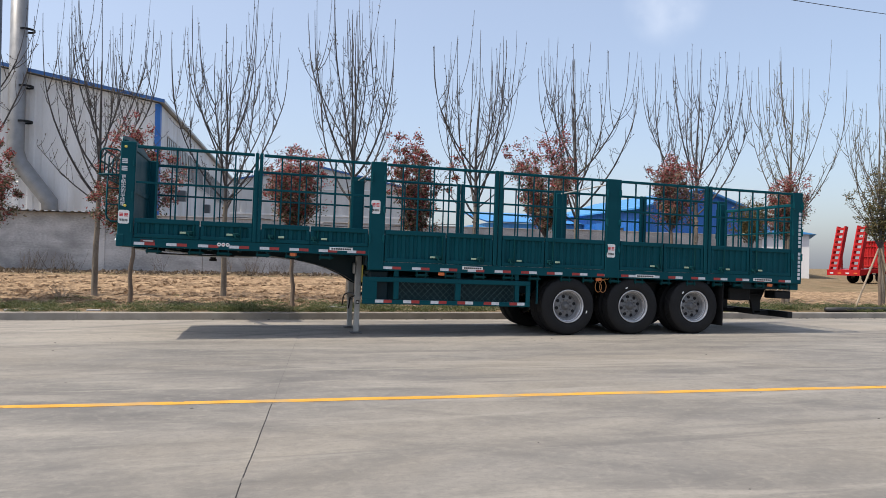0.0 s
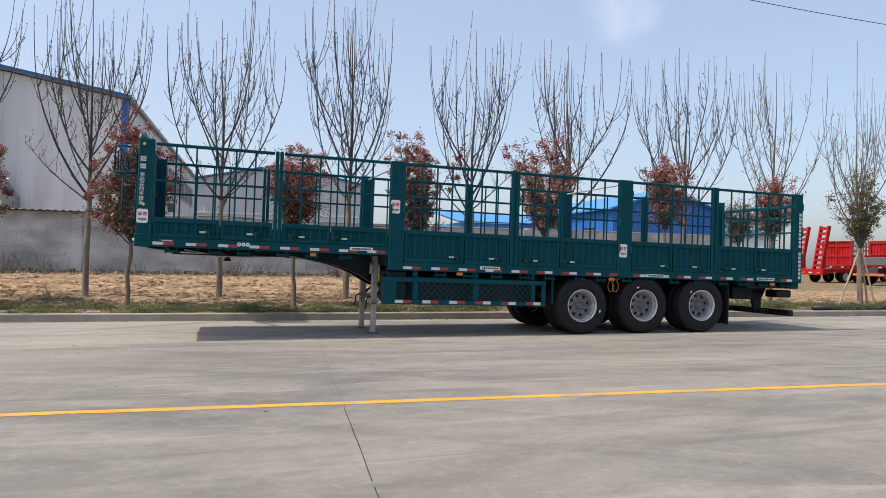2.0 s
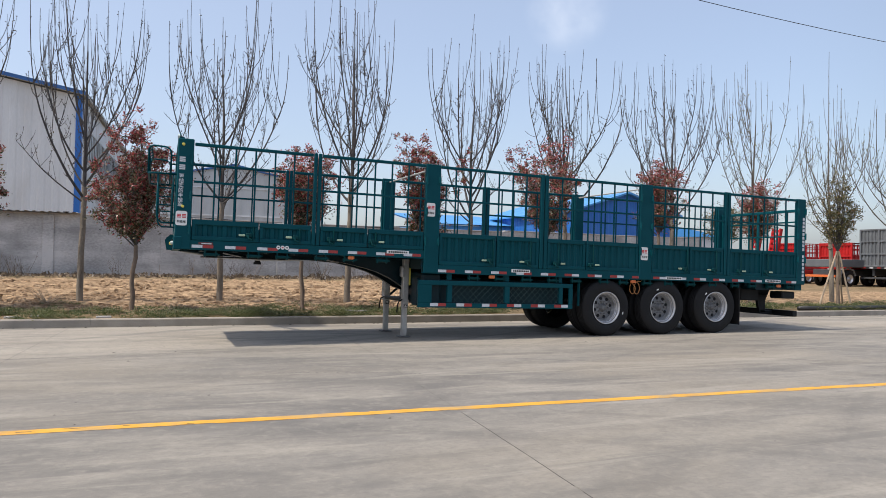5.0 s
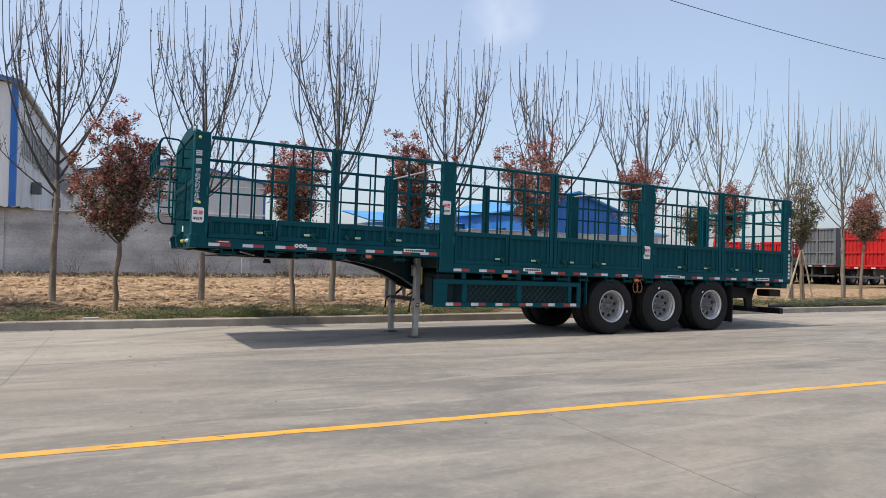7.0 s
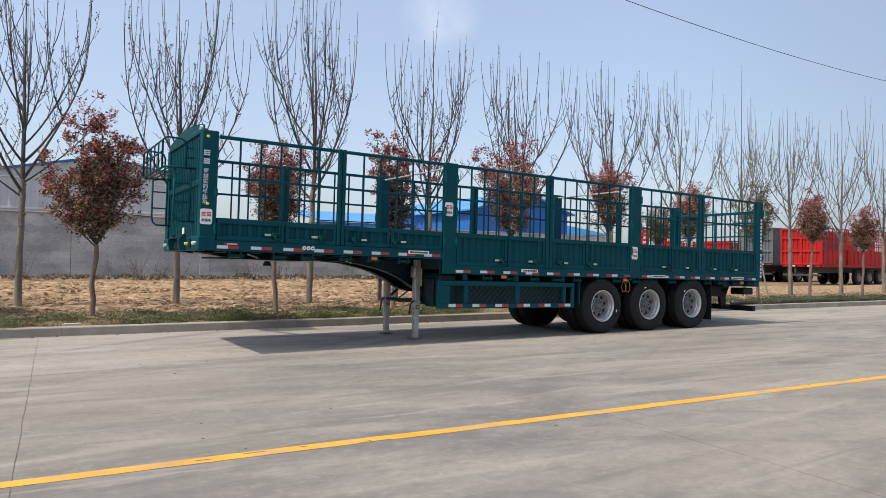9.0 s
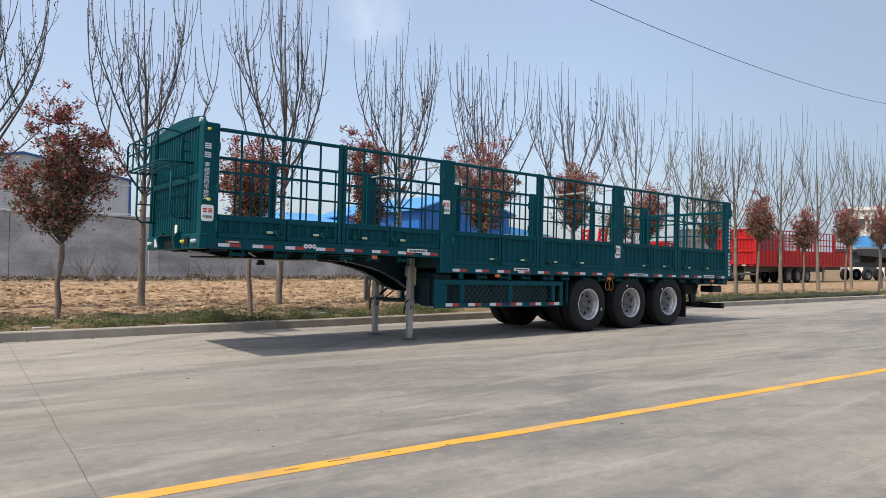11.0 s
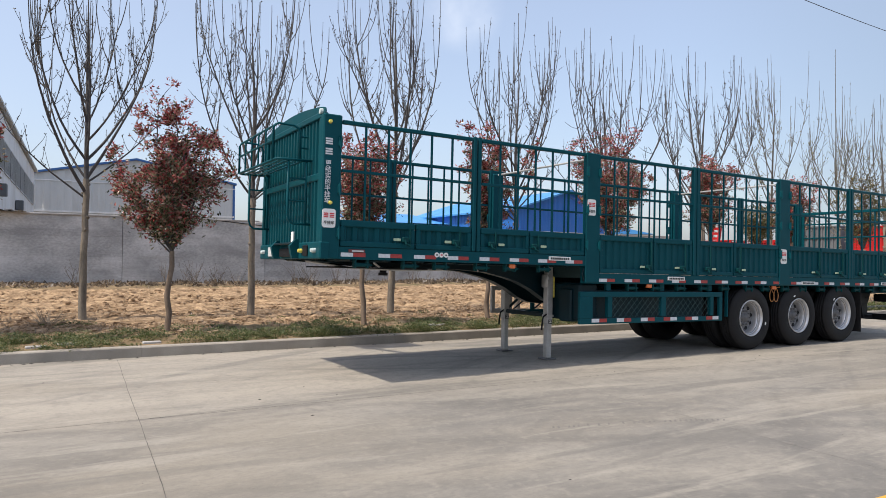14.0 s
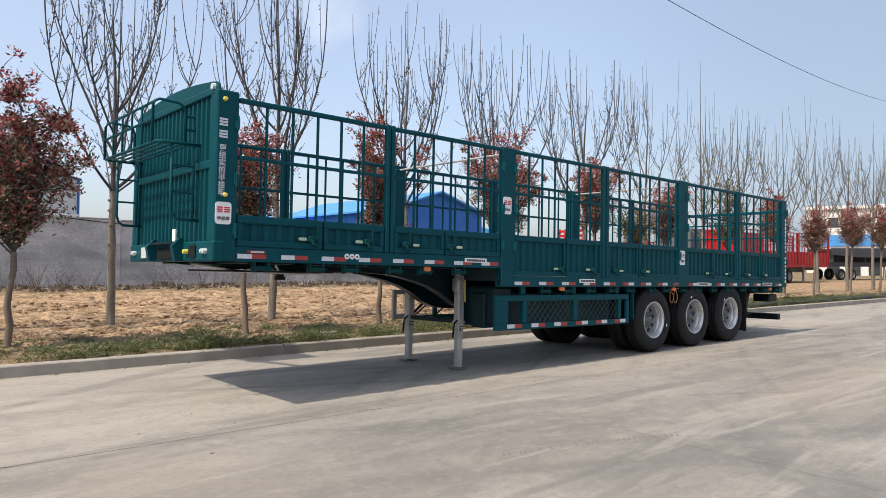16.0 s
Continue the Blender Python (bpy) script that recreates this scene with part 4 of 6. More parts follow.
def wheel(x, z, y0, s, outer):
    R, w = 0.512, 0.275
    pr = [(0.292, 0.030), (0.315, 0.012), (0.36, 0.0), (0.42, 0.004), (0.47, 0.014), (0.497, 0.030), (0.508, 0.050)]
    for q in range(4):
        a = 0.055 + 0.042 * q
        pr += [(R, a), (R, a + 0.030), (R - 0.013, a + 0.033), (R - 0.013, a + 0.039)]
    pr += [(R, 0.223), (0.497, 0.245), (0.47, 0.261), (0.36, w), (0.292, 0.245)]
    tyre = part("tyre", Mesh().lathe([(r, s * h) for r, h in pr], 40, "y", (x, y0, z)), RUBBER, trailer, "black ribbed truck tyre", True)
    if not outer:
        return
    rim = part("rim", Mesh().lathe([(0.292, s * 0.026), (0.296, s * 0.012), (0.289, s * 0.006), (0.276, s * 0.014), (0.266, s * 0.040), (0.262, s * 0.062)], 40, "y", (x, y0, z)), RIM, tyre, "silver dished wheel rim", True)
    part("barrel", Mesh().lathe([(0.262, s * 0.062), (0.250, s * 0.068), (0.240, s * 0.085), (0.232, s * 0.125), (0.222, s * 0.165)], 40, "y", (x, y0, z)), RIM, rim, "", True)
    part("bead_ring", Mesh().lathe([(0.256, s * 0.066), (0.247, s * 0.064), (0.245, s * 0.080)], 40, "y", (x, y0, z)), DISC, rim, "thin dull ring", True)
    part("wheel_disc", Mesh().lathe([(0.224, s * 0.165), (0.20, s * 0.160), (0.175, s * 0.145), (0.135, s * 0.140), (0.08, s * 0.142)], 40, "y", (x, y0, z)), DISC, rim, "darker grey wheel disc", True)
    part("hub", Mesh().lathe([(0.001, s * 0.085), (0.036, s * 0.085), (0.048, s * 0.094), (0.054, s * 0.125), (0.078, s * 0.130), (0.085, s * 0.15)], 24, "y", (x, y0, z)), HUB, rim, "grey hub cap", True)
    for k in range(10):
        t = 2 * math.pi * k / 10
        part("wheel_nut", Mesh().lathe([(0.001, s * 0.108), (0.012, s * 0.110), (0.014, s * 0.14)], 6, "y", (x + 0.112 * math.cos(t), y0, z + 0.112 * math.sin(t))), HUB, rim)
    for k in range(8):
        t = 2 * math.pi * (k + 0.3) / 8
        part("hand_hole", Mesh().lathe([(0.001, s * 0.136), (0.028, s * 0.136), (0.033, s * 0.150)], 14, "y", (x + 0.170 * math.cos(t), y0, z + 0.170 * math.sin(t))), BLACK_STEEL, rim, "dark round hand hole")
    if s > 0:
        t = radians((-15, 114, 136)[min(2, int((x - 8.0) / 1.284))])
        c = Vector((x + 0.362 * math.cos(t), z + 0.362 * math.sin(t)))
        d, e = Vector((math.cos(t), math.sin(t))) * 0.010, Vector((-math.sin(t), math.cos(t))) * 0.024
        corners = [c - d - e, c + d - e, c + d + e, c - d + e]
        part("tyre_label", Mesh().prism([tuple(q) for q in corners], y0 - 0.004, y0 + 0.004, "y"), PAPER, tyre, "small white tyre sticker")


def side_guard():
    y0, y1 = 0.02, 0.07
    g = Mesh().box(4.94, 7.885, y0, y1, 0.913, 0.988, 0.008).box(4.94, 7.885, y0, y1, 0.545, 0.62, 0.008).box(4.94, 5.18, y0, y1, 0.62, 0.913, 0.008).box(7.81, 7.885, y0, y1, 0.62, 0.913, 0.008)
    guard = part("side_guard", g, GREEN, trailer, "green framed side guard with wire mesh")
    for a, b in ((5.46, 5.545), (6.525, 6.62), (7.605, 7.68)):
        part("guard_post", Mesh().box(a, b, y0 + 0.004, y1 + 0.02, 0.63, 0.92, 0.006).box(a, b, y1 - 0.01, y1 + 0.04, 1.0, LOW_R + 0.02, 0.006), GREEN, guard)
    for a, b in ((5.545, 6.525), (6.62, 7.605)):
        g = Mesh()
        z0, z1, p = 0.63, 0.92, 0.108
        n = int((b - a + (z1 - z0)) / p) + 1
        for k in range(n):
            for d in (1, -1):
                c = a + p * k
                lo, hi = (c - (z1 - z0), c) if d > 0 else (c, c - (z1 - z0))
                pts = []
                for u in (0, 1):
                    pts.append((lo + (hi - lo) * u, z0 + (z1 - z0) * u))
                (xa, za), (xb, zb) = pts
                ta, tb = 0.0, 1.0
                for lim, sg in ((a, 1), (b, -1)):
                    da, db = sg * (xa - lim), sg * (xb - lim)
                    if da < 0 and db < 0:
                        ta = 2
                    elif da < 0:
                        ta = max(ta, da / (da - db))
                    elif db < 0:
                        tb = min(tb, da / (da - db))
                if ta < tb:
                    g.tube([(xa + (xb - xa) * t, 0.05, za + (zb - za) * t) for t in (ta, tb)], 0.0030, 4, None, False)
        part("wire_mesh", g, WIRE, guard, "pale green diamond wire mesh")
    # the shade behind the mesh is part of this box's colour
    part("tool_box", Mesh().box(5.02, 7.78, 0.30, 0.55, 0.56, 1.02, 0.02), SHADED_GREEN, guard, "box behind the mesh in shade-darkened green")
    for k in range(6):
        x = 5.295 + 0.47 * k
        for q, m_ in enumerate((WHITE, RED) if k < 3 else (RED, WHITE)):
            part("reflective_strip", Mesh().box(x + 0.14 * q - 0.14, x + 0.14 * q - 0.003, y0 - 0.004, y0 + 0.001, 0.568, 0.618), m_, guard, "white reflective strip" if m_ is WHITE else "red reflective strip")


def far_guard():
    """The side guard across the frame, seen from within under the neck."""
    y0, y1 = W - 0.07, W - 0.02
    # end frame drawn paler than the green guard, in the leg material
    end = part("guard_frame", Mesh().box(5.08, 5.15, y0, y1, 0.56, 1.0, 0.006).box(5.44, 5.50, y0, y1, 0.56, 1.0, 0.006).box(5.15, 5.44, y0, y1, 0.93, 1.0, 0.006).box(5.15, 5.44, y0, y1, 0.56, 0.63, 0.006), LEG, trailer, "pale frame of the far side guard")
    guard = part("side_guard", Mesh().box(5.50, 7.95, y0, y1, 0.90, 0.985, 0.008).box(5.50, 7.95, y0, y1, 0.535, 0.61, 0.008), GREEN, trailer, "green framed side guard")
    for x in (5.9, 6.62, 7.3, 7.88):
        part("guard_post", Mesh().box(x, x + 0.07, y0, y1, 0.61, 0.90, 0.006).box(x, x + 0.07, y0 - 0.04, y0, 0.9, LOW_R + 0.02, 0.006), GREEN, guard)
    for x in (5.54, 5.97):
        part("guard_brace", Mesh().tube([(x, y0 + 0.02, 0.62), (x + 0.4, y0 + 0.02, 0.89)], 0.014, 6), SHADED_GREEN, guard)


def rear_end():
    y0, y1 = 0.0, W
    part("rear_beam", Mesh().box(13.36, 13.55, 0.08, W - 0.08, 0.98, 1.24, 0.01), GREEN, trailer)
    gate = part("rear_gate", Mesh().box(13.44, 13.50, 0.11, W - 0.11, 1.24, 1.31, 0.008).box(13.44, 13.50, 0.11, W - 0.11, 1.70, 1.77, 0.008).box(13.46, 13.475, 0.12, W - 0.12, 1.31, 1.70), GREEN, trailer)
    g = Mesh().box(13.44, 13.49, 0.11, W - 0.11, 2.62, 2.68, 0.008).box(13.45, 13.485, 0.11, W - 0.11, 2.40, 2.43, 0.005).box(13.45, 13.485, 0.11, W - 0.11, 2.10, 2.13, 0.005)
    cage = part("gate_cage", g, GREEN, gate)
    for k in range(9):
        y = 0.14 + (W - 0.28) * k / 8
        w = 0.03 if k in (0, 4, 8) else 0.012
        part("bar", Mesh().box(13.45, 13.485, y - w, y + w, 1.77, 2.62, 0.004), GREEN, gate)
    # cross ties between the posts
    for x in (5.14, 9.44):
        part("cross_tie", Mesh().tube([(x, 0.06, TOP - 0.06), (x, W - 0.06, TOP - 0.06)], 0.014, 6), LEG, trailer, "thin pale tie rod across the top")
    bz = 0.285 + DROP * (13.4 - TILT_X)
    bumper = part("underrun_bar", Mesh().box(13.32, 13.44, 0.08, W - 0.08, bz, bz + 0.12, 0.012), BLACK_STEEL, trailer, "black underrun bar")
    for y in (0.62, W - 0.72):
        g = Mesh().prism([(12.55, 1.08), (13.30, 1.08), (13.12, 0.74), (13.12, bz + 0.06), (12.96, bz + 0.06), (12.90, 0.74)], y, y + 0.06, "y").box(12.98, 13.36, y, y + 0.06, bz + 0.02, bz + 0.10, 0.008)
        part("bumper_bracket", g, BLACK_STEEL, bumper, "black steel bracket")
    for y in (0.16, W - 0.5):
        lamp = part("tail_lamp", Mesh().box(13.10, 13.46, y, y + 0.34, 0.80, 0.95, 0.02), BLACK_STEEL, trailer, "black tail lamp unit")
        part("lens", Mesh().box(13.455, 13.475, y + 0.03, y + 0.31, 0.83, 0.92, 0.006), RED, lamp, "red lens")
    part("tail_plate", Mesh().prism([(12.2, 1.10), (13.52, 1.10), (13.46, 0.99), (12.3, 0.97)], 0.10, W - 0.10, "y"), SHADED_GREEN, trailer)
    part("rear_box", Mesh().box(12.25, 12.75, 0.45, 0.75, 0.74, 1.0, 0.02), BLACK_STEEL, trailer, "black steel box under the tail")
    part("tie_bar", Mesh().tube([(12.2, 0.6, 0.86), (13.1, 0.6, 0.86)], 0.02, 8), BLACK_STEEL, trailer)
    for x, s in ((11.80, 1), (8.02, 1)):
        for y in (0.03, W - 0.60):
            if x < 9 and y > 1:
                continue
            h = 0.15 if x > 9 else 0.55
            part("mud_flap", Mesh().box(x - 0.006, x + 0.012, y, y + (0.57 if x > 9 else 0.06), h + DROP * (x - TILT_X), 1.08, 0.004), RUBBER if x > 9 else GREEN, trailer, "black rubber mud flap" if x > 9 else "green flap bracket")
    coil = [(9.36 + 0.085 * math.cos(t) - 0.012 * t, 0.045 + 0.004 * t, 0.955 + 0.12 * math.sin(t)) for t in np.linspace(1.2, 12.6, 40)]
    part("air_hose", Mesh().tube([(9.44, 0.09, 1.10)] + coil + [(9.16, 0.10, 1.10)], 0.007, 6), HOSE, trailer, "coiled orange air hose", True)


headboard()
writing()
chassis()
landing_leg(4.965, 0.72)
landing_leg(5.0, 1.80)
part("leg_cross_bar", Mesh().box(4.92, 5.0, 0.76, 1.68, 0.60, 0.66, 0.01), SHADED_GREEN, trailer)
axles()
side_guard()
far_guard()
rear_end()


# ---- trees ----
def add_buds(rnd, buds, pts, n):
    for _ in range(n):
        i = rnd.randrange(1, len(pts))
        q = pts[i - 1].lerp(pts[i], rnd.random())
        a = Vector((rnd.uniform(-1, 1), rnd.uniform(-1, 1), rnd.uniform(0.2, 1.4))).normalized()
        b = a.cross(Vector((rnd.uniform(-1, 1), rnd.uniform(-1, 1), 0.3))).normalized()
        s = rnd.uniform(0.014, 0.027)
        buds.add([q, q + a * s + b * s * 0.5, q + a * s * 2.0, q + a * s - b * s * 0.5], [(0, 1, 2, 3)])


def limb_line(rnd, start, way, length, n, lift, wander):
    pts, p, d = [Vector(start)], Vector(start), Vector(way).normalized()
    for _ in range(n):
        d = (d + Vector((rnd.uniform(-wander, wander), rnd.uniform(-wander, wander), lift))).normalized()
        p = p + d * (length / n)
        pts.append(p.copy())
    return pts


def twig(rnd, g, buds, q, out, length, r):
    pts = limb_line(rnd, q, out, length, 4, 0.20, 0.18)
    g.tube(pts, r, 3, r * 0.45, False)
    add_buds(rnd, buds, pts[2:], 4)


def shoot(rnd, g, buds, q, out, length, r):
    """A side branch that bends upward, with short budded twigs on it."""
    pts = limb_line(rnd, q, out, length, 7, 0.30, 0.06)
    g.tube(pts, r, 4, r * 0.45, False)
    add_buds(rnd, buds, pts, 6)
    for i in range(1, 7):
        if rnd.random() < 0.62:
            o = Vector((rnd.uniform(-1, 1), rnd.uniform(-1, 1), rnd.uniform(0.2, 0.8)))
            twig(rnd, g, buds, pts[i], o, rnd.uniform(0.10, 0.32), r * 0.7)


def whip(rnd, g, buds, q, out, length, r):
    """A straight upright rod of last year's growth."""
    pts = limb_line(rnd, q, out, length, 7, 0.42, 0.03)
    g.tube(pts, r, 4, r * 0.45, False)
    add_buds(rnd, buds, pts[4:], 5)


def bare_tree(seed, fork, stray=None, leader=0.0, pale=False):
    """leader: how far one thin shoot stands over the crown. pale: a younger, airier crown just coming into leaf."""
    rnd = random.Random(seed)
    tree = thing("bare_tree", "tall roadside tree with airy upright limbs and pale green buds" if pale else "tall bare roadside tree with upright pruned limbs and small buds", "tree", None, "row of bare roadside trees")
    lean = Vector((rnd.uniform(-0.03, 0.03), rnd.uniform(-0.03, 0.03), 1))
    pts = [Vector((0, 0, -0.25))] + [lean * (fork * i / 8) + Vector((rnd.uniform(-0.015, 0.015), rnd.uniform(-0.015, 0.015), 0)) for i in range(1, 9)]
    t = Mesh().tube(pts, 0.084, 10, 0.060, False)
    for _ in range(9):
        z, a = rnd.uniform(fork * 0.6, fork), rnd.uniform(0, 6.28)
        o = Vector((math.cos(a), math.sin(a), 0))
        t.tube([lean * z + o * 0.04, lean * z + o * 0.085 + Vector((0, 0, 0.015))], 0.036, 6, 0.018)
    g, buds = Mesh(), Mesh()
    n, a0 = rnd.randint(9, 11), rnd.uniform(0, 6.28)
    # the stem goes on into the crown; limbs leave it low, open like a vase and end in straight rods
    stem = limb_line(rnd, lean * fork, (0.03, 0.02, 1), 3.0, 9, 0.1, 0.04)
    g.tube(stem, 0.050, 6, 0.018, False)
    whip(rnd, g, buds, stem[-1], Vector((0, 0, 1)), rnd.uniform(1.3, 2.0), 0.013)
    thin = 0.75 if pale else 1.0
    limbs = []
    for k in range(n):
        a = a0 + 2.4 * k + rnd.uniform(-0.3, 0.3)
        u = (k / n) ** 1.2
        at = lean * (fork - 0.25) if k == 0 else stem[int(u * 5)]
        out = rnd.uniform(0.60, 1.22) * (1 - 0.2 * u)
        limbs.append((at, (math.cos(a) * out, math.sin(a) * out, 0.8), rnd.uniform(2.3, 3.2) * (1 - 0.30 * u), rnd.uniform(0.026, 0.036) * (1 - 0.25 * u) * thin, rnd.uniform(0.10, 0.17)))
    for at, way, length, r, lift in limbs:
        line = limb_line(rnd, at, way, length, 9, lift, 0.06)
        g.tube(line, r, 6, r * 0.42, False)
        whip(rnd, g, buds, line[-1], line[-1] - line[-2], rnd.uniform(1.0, 2.1), r * 0.42)
        for i in range(2, 10):
            side = Vector((rnd.uniform(-1, 1), rnd.uniform(-1, 1), rnd.uniform(0.3, 0.9)))
            if rnd.random() < (0.45 if pale else 0.58):
                shoot(rnd, g, buds, line[i], side, rnd.uniform(0.5, 1.25), rnd.uniform(0.007, 0.0105))
            if i > 3 and rnd.random() < (0.42 if pale else 0.60):
                whip(rnd, g, buds, line[i], Vector((side.x * 0.7, side.y * 0.7, 0.6)), rnd.uniform(1.1, 2.3), rnd.uniform(0.009, 0.012))
            for _ in range(2):
                if rnd.random() < (0.3 if pale else 0.45):
                    o = Vector((rnd.uniform(-1, 1), rnd.uniform(-1, 1), rnd.uniform(0.0, 0.7)))
                    twig(rnd, g, buds, line[i], o, rnd.uniform(0.15, 0.5), 0.008)
    if leader:
        rod = limb_line(rnd, stem[-1], (0, 0, 1), leader - 0.4, 9, 0.5, 0.02)
        g.tube(rod, 0.017, 5, 0.006, False)
        add_buds(rnd, buds, rod, 16)
    # low stray limbs with twigs
    a = rnd.uniform(0, 6.28) if stray is None else stray
    for e, at in ((0.0, 0.86), (rnd.uniform(1.6, 4.6), 0.97)):
        line = limb_line(rnd, lean * (fork * at), (math.cos(a + e), math.sin(a + e), 0.62), rnd.uniform(1.7, 2.5), 8, 0.04, 0.07)
        g.tube(line, 0.021, 5, 0.007, False)
        for i in range(3, 9):
            for _ in range(2):
                twig(rnd, g, buds, line[i], Vector((rnd.uniform(-1, 1), rnd.uniform(-1, 1), rnd.uniform(0, 0.9))), rnd.uniform(0.2, 0.6), 0.008)
    part("trunk", t, BARK, tree, "", True)
    crown = part("crown", g, PALE_TWIG if pale else TWIG, tree, "bare branching crown", True)
    tagged(part("bud_cover", buds, LEAFLET if pale else BUD, crown), kind="stuff")
    return tree


TREE_AT = [(-3.6, 7.8), (-0.45, 7.64), (2.59, 7.25), (5.72, 7.15), (9.15, 6.95), (12.1, 6.9), (16.0, 6.95), (19.4, 7.05), (22.65, 6.6), (25.95, 6.8), (29.4, 6.65), (32.8, 6.55), (36.3, 6.5), (39.7, 6.4), (43.2, 6.3), (46.7, 6.2), (-6.8, 7.9)]


def tree_row():
    kinds = [bare_tree(11, 2.55), bare_tree(24, 2.5, math.pi), bare_tree(37, 2.35), bare_tree(52, 2.6), bare_tree(68, 2.5)]
    tall = bare_tree(83, 2.5, None, 3.6, True)
    airy = [bare_tree(95, 2.5, None, 0.0, True), bare_tree(107, 2.6, None, 0.0, True), bare_tree(118, 2.4, None, 0.0, True)]
    rnd = random.Random(5)
    for i, (x, y) in enumerate(TREE_AT):
        m = pose(x, y, float(ground_z(x, y)), 0, 0, 0 if i == 1 else rnd.uniform(0, 360)) @ Matrix.Diagonal((*((rnd.uniform(0.90, 1.04) * (0.86 if i == 1 else 1.0),) * 2), rnd.uniform(0.98, 1.08), 1))
        if i < 5:
            kinds[i].matrix_basis = m
        elif i == 8:
            tall.matrix_basis = m
        elif i in (7, 9, 10):
            airy[(7, 9, 10).index(i)].matrix_basis = m
        else:
            src = kinds[(i * 2) % 5] if x < 18 else (*airy, tall)[i % 3]
            c = copy_thing(src, m)
            c.scale = m.to_scale()


def leafy_sapling(seed, trunk_h, crown_h, radius, red, leaf_n=13500, heart=46, vase=1.0):
    rnd = random.Random(seed)
    s = thing("photinia_tree", "young photinia tree with a ragged crown of red and green leaves" if red else "young evergreen tree with a ragged olive-green crown", "tree", None, "row of young roadside trees")
    wob = [Vector((rnd.uniform(-0.03, 0.03), rnd.uniform(-0.03, 0.03), 0)) for _ in range(7)]
    lean = Vector((rnd.uniform(-0.06, 0.06), rnd.uniform(-0.05, 0.05), 1))
    pts = [lean * ((trunk_h + 0.2) * i / 6) + wob[i] - Vector((0, 0, 0.2)) for i in range(7)]
    t = Mesh().tube(pts, 0.055, 8, 0.04, False)
    top = pts[-1]
    twigs, red_l, green_l = Mesh(), Mesh(), Mesh()
    tips = []
    n = rnd.randint(12, 15)
    for k in range(n):
        a = 6.28 * k / n + rnd.uniform(-0.35, 0.35)
        out = rnd.uniform(0.10, 0.70) * radius / 0.85 * vase
        h = crown_h * rnd.uniform(0.5, 1.0) * (1.0 if out < 0.36 else 0.8)
        p, d, line = top.copy(), Vector((math.cos(a) * out, math.sin(a) * out, 0.9)).normalized(), [top.copy()]
        for i in range(8):
            d = (d + Vector((rnd.uniform(-0.12, 0.12), rnd.uniform(-0.12, 0.12), 0.05))).normalized()
            p = p + d * (h / 8)
            line.append(p.copy())
            if i >= 1:
                tips.append((p.copy(), rnd.uniform(0.08, 0.15) * (radius / 0.8)))
                for _ in range(2):
                    w = Vector((rnd.uniform(-1, 1), rnd.uniform(-1, 1), rnd.uniform(-0.2, 0.8))).normalized()
                    e = p + w * rnd.uniform(0.15, 0.42) * radius / 0.8
                    twigs.tube([p, p.lerp(e, 0.5) + Vector((0, 0, 0.02)), e], 0.007, 3, 0.003, False)
                    tips.append((e, rnd.uniform(0.06, 0.13) * (radius / 0.8)))
        twigs.tube(line, 0.022, 5, 0.006, False)
    # a low stray limb
    a = rnd.uniform(2.6, 3.7)
    e = top + Vector((math.cos(a), math.sin(a) * 0.5, 0.75)).normalized() * radius * 1.25
    twigs.tube([top - Vector((0, 0, 0.05)), top.lerp(e, 0.5), e], 0.016, 4, 0.005, False)
    tips += [(top.lerp(e, u), 0.13) for u in (0.45, 0.6, 0.75, 0.9, 1.0)]
    # the close heart of the crown
    for _ in range(heart):
        a, q, h = rnd.uniform(0, 6.28), math.sqrt(rnd.random()), rnd.uniform(-1, 1)
        q *= math.sqrt(1 - h * h) * 0.62 * radius
        tips.append((top + Vector((q * math.cos(a), q * math.sin(a), crown_h * (0.47 + 0.40 * h))), rnd.uniform(0.12, 0.22) * radius / 0.8))
    for c, sp in rnd.choices(tips, weights=[0.15 + rnd.random() ** 2 for _ in tips], k=leaf_n):
        q = c + Vector((rnd.gauss(0, 0.55), rnd.gauss(0, 0.55), rnd.gauss(0, 0.55))) * sp
        d = Vector((rnd.uniform(-1, 1), rnd.uniform(-1, 1), rnd.uniform(-0.5, 1.0))).normalized()
        b = d.cross(Vector((rnd.uniform(-1, 1), rnd.uniform(-1, 1), rnd.uniform(-1, 1)))).normalized()
        nrm = d.cross(b) * 0.012
        l, w = rnd.uniform(0.050, 0.098), rnd.uniform(0.011, 0.019)
        u = (q.z - top.z) / crown_h
        want_red = red and rnd.random() < 0.12 + 0.60 * max(0.0, min(1.0, u * 1.15))
        (red_l if want_red else green_l).add([q, q + d * l * 0.5 + b * w, q + d * l - nrm, q + d * l * 0.5 - b * w], [(0, 1, 2), (0, 2, 3)])
    part("trunk", t, SAP_BARK, s, "", True)
    crown = part("crown", twigs, TWIG, s)
    part("leaves", green_l, GREEN_LEAF if red else OLIVE_LEAF, crown, "green leaves" if red else "olive green leaves")
    if red:
        part("young_leaves", red_l, RED_LEAF, crown, "dark red young leaves")
    return s


SAP_AT = [(0.67, 5.5), (4.19, 5.21), (7.1, 5.25), (10.3, 4.75), (14.1, 5.1), (17.75, 5.3), (23.4, 4.6), (26.7, 4.4), (30.4, 4.4), (33.9, 4.35), (37.5, 4.3), (41.3, 4.2), (45.2, 4.1), (-2.7, 6.4)]


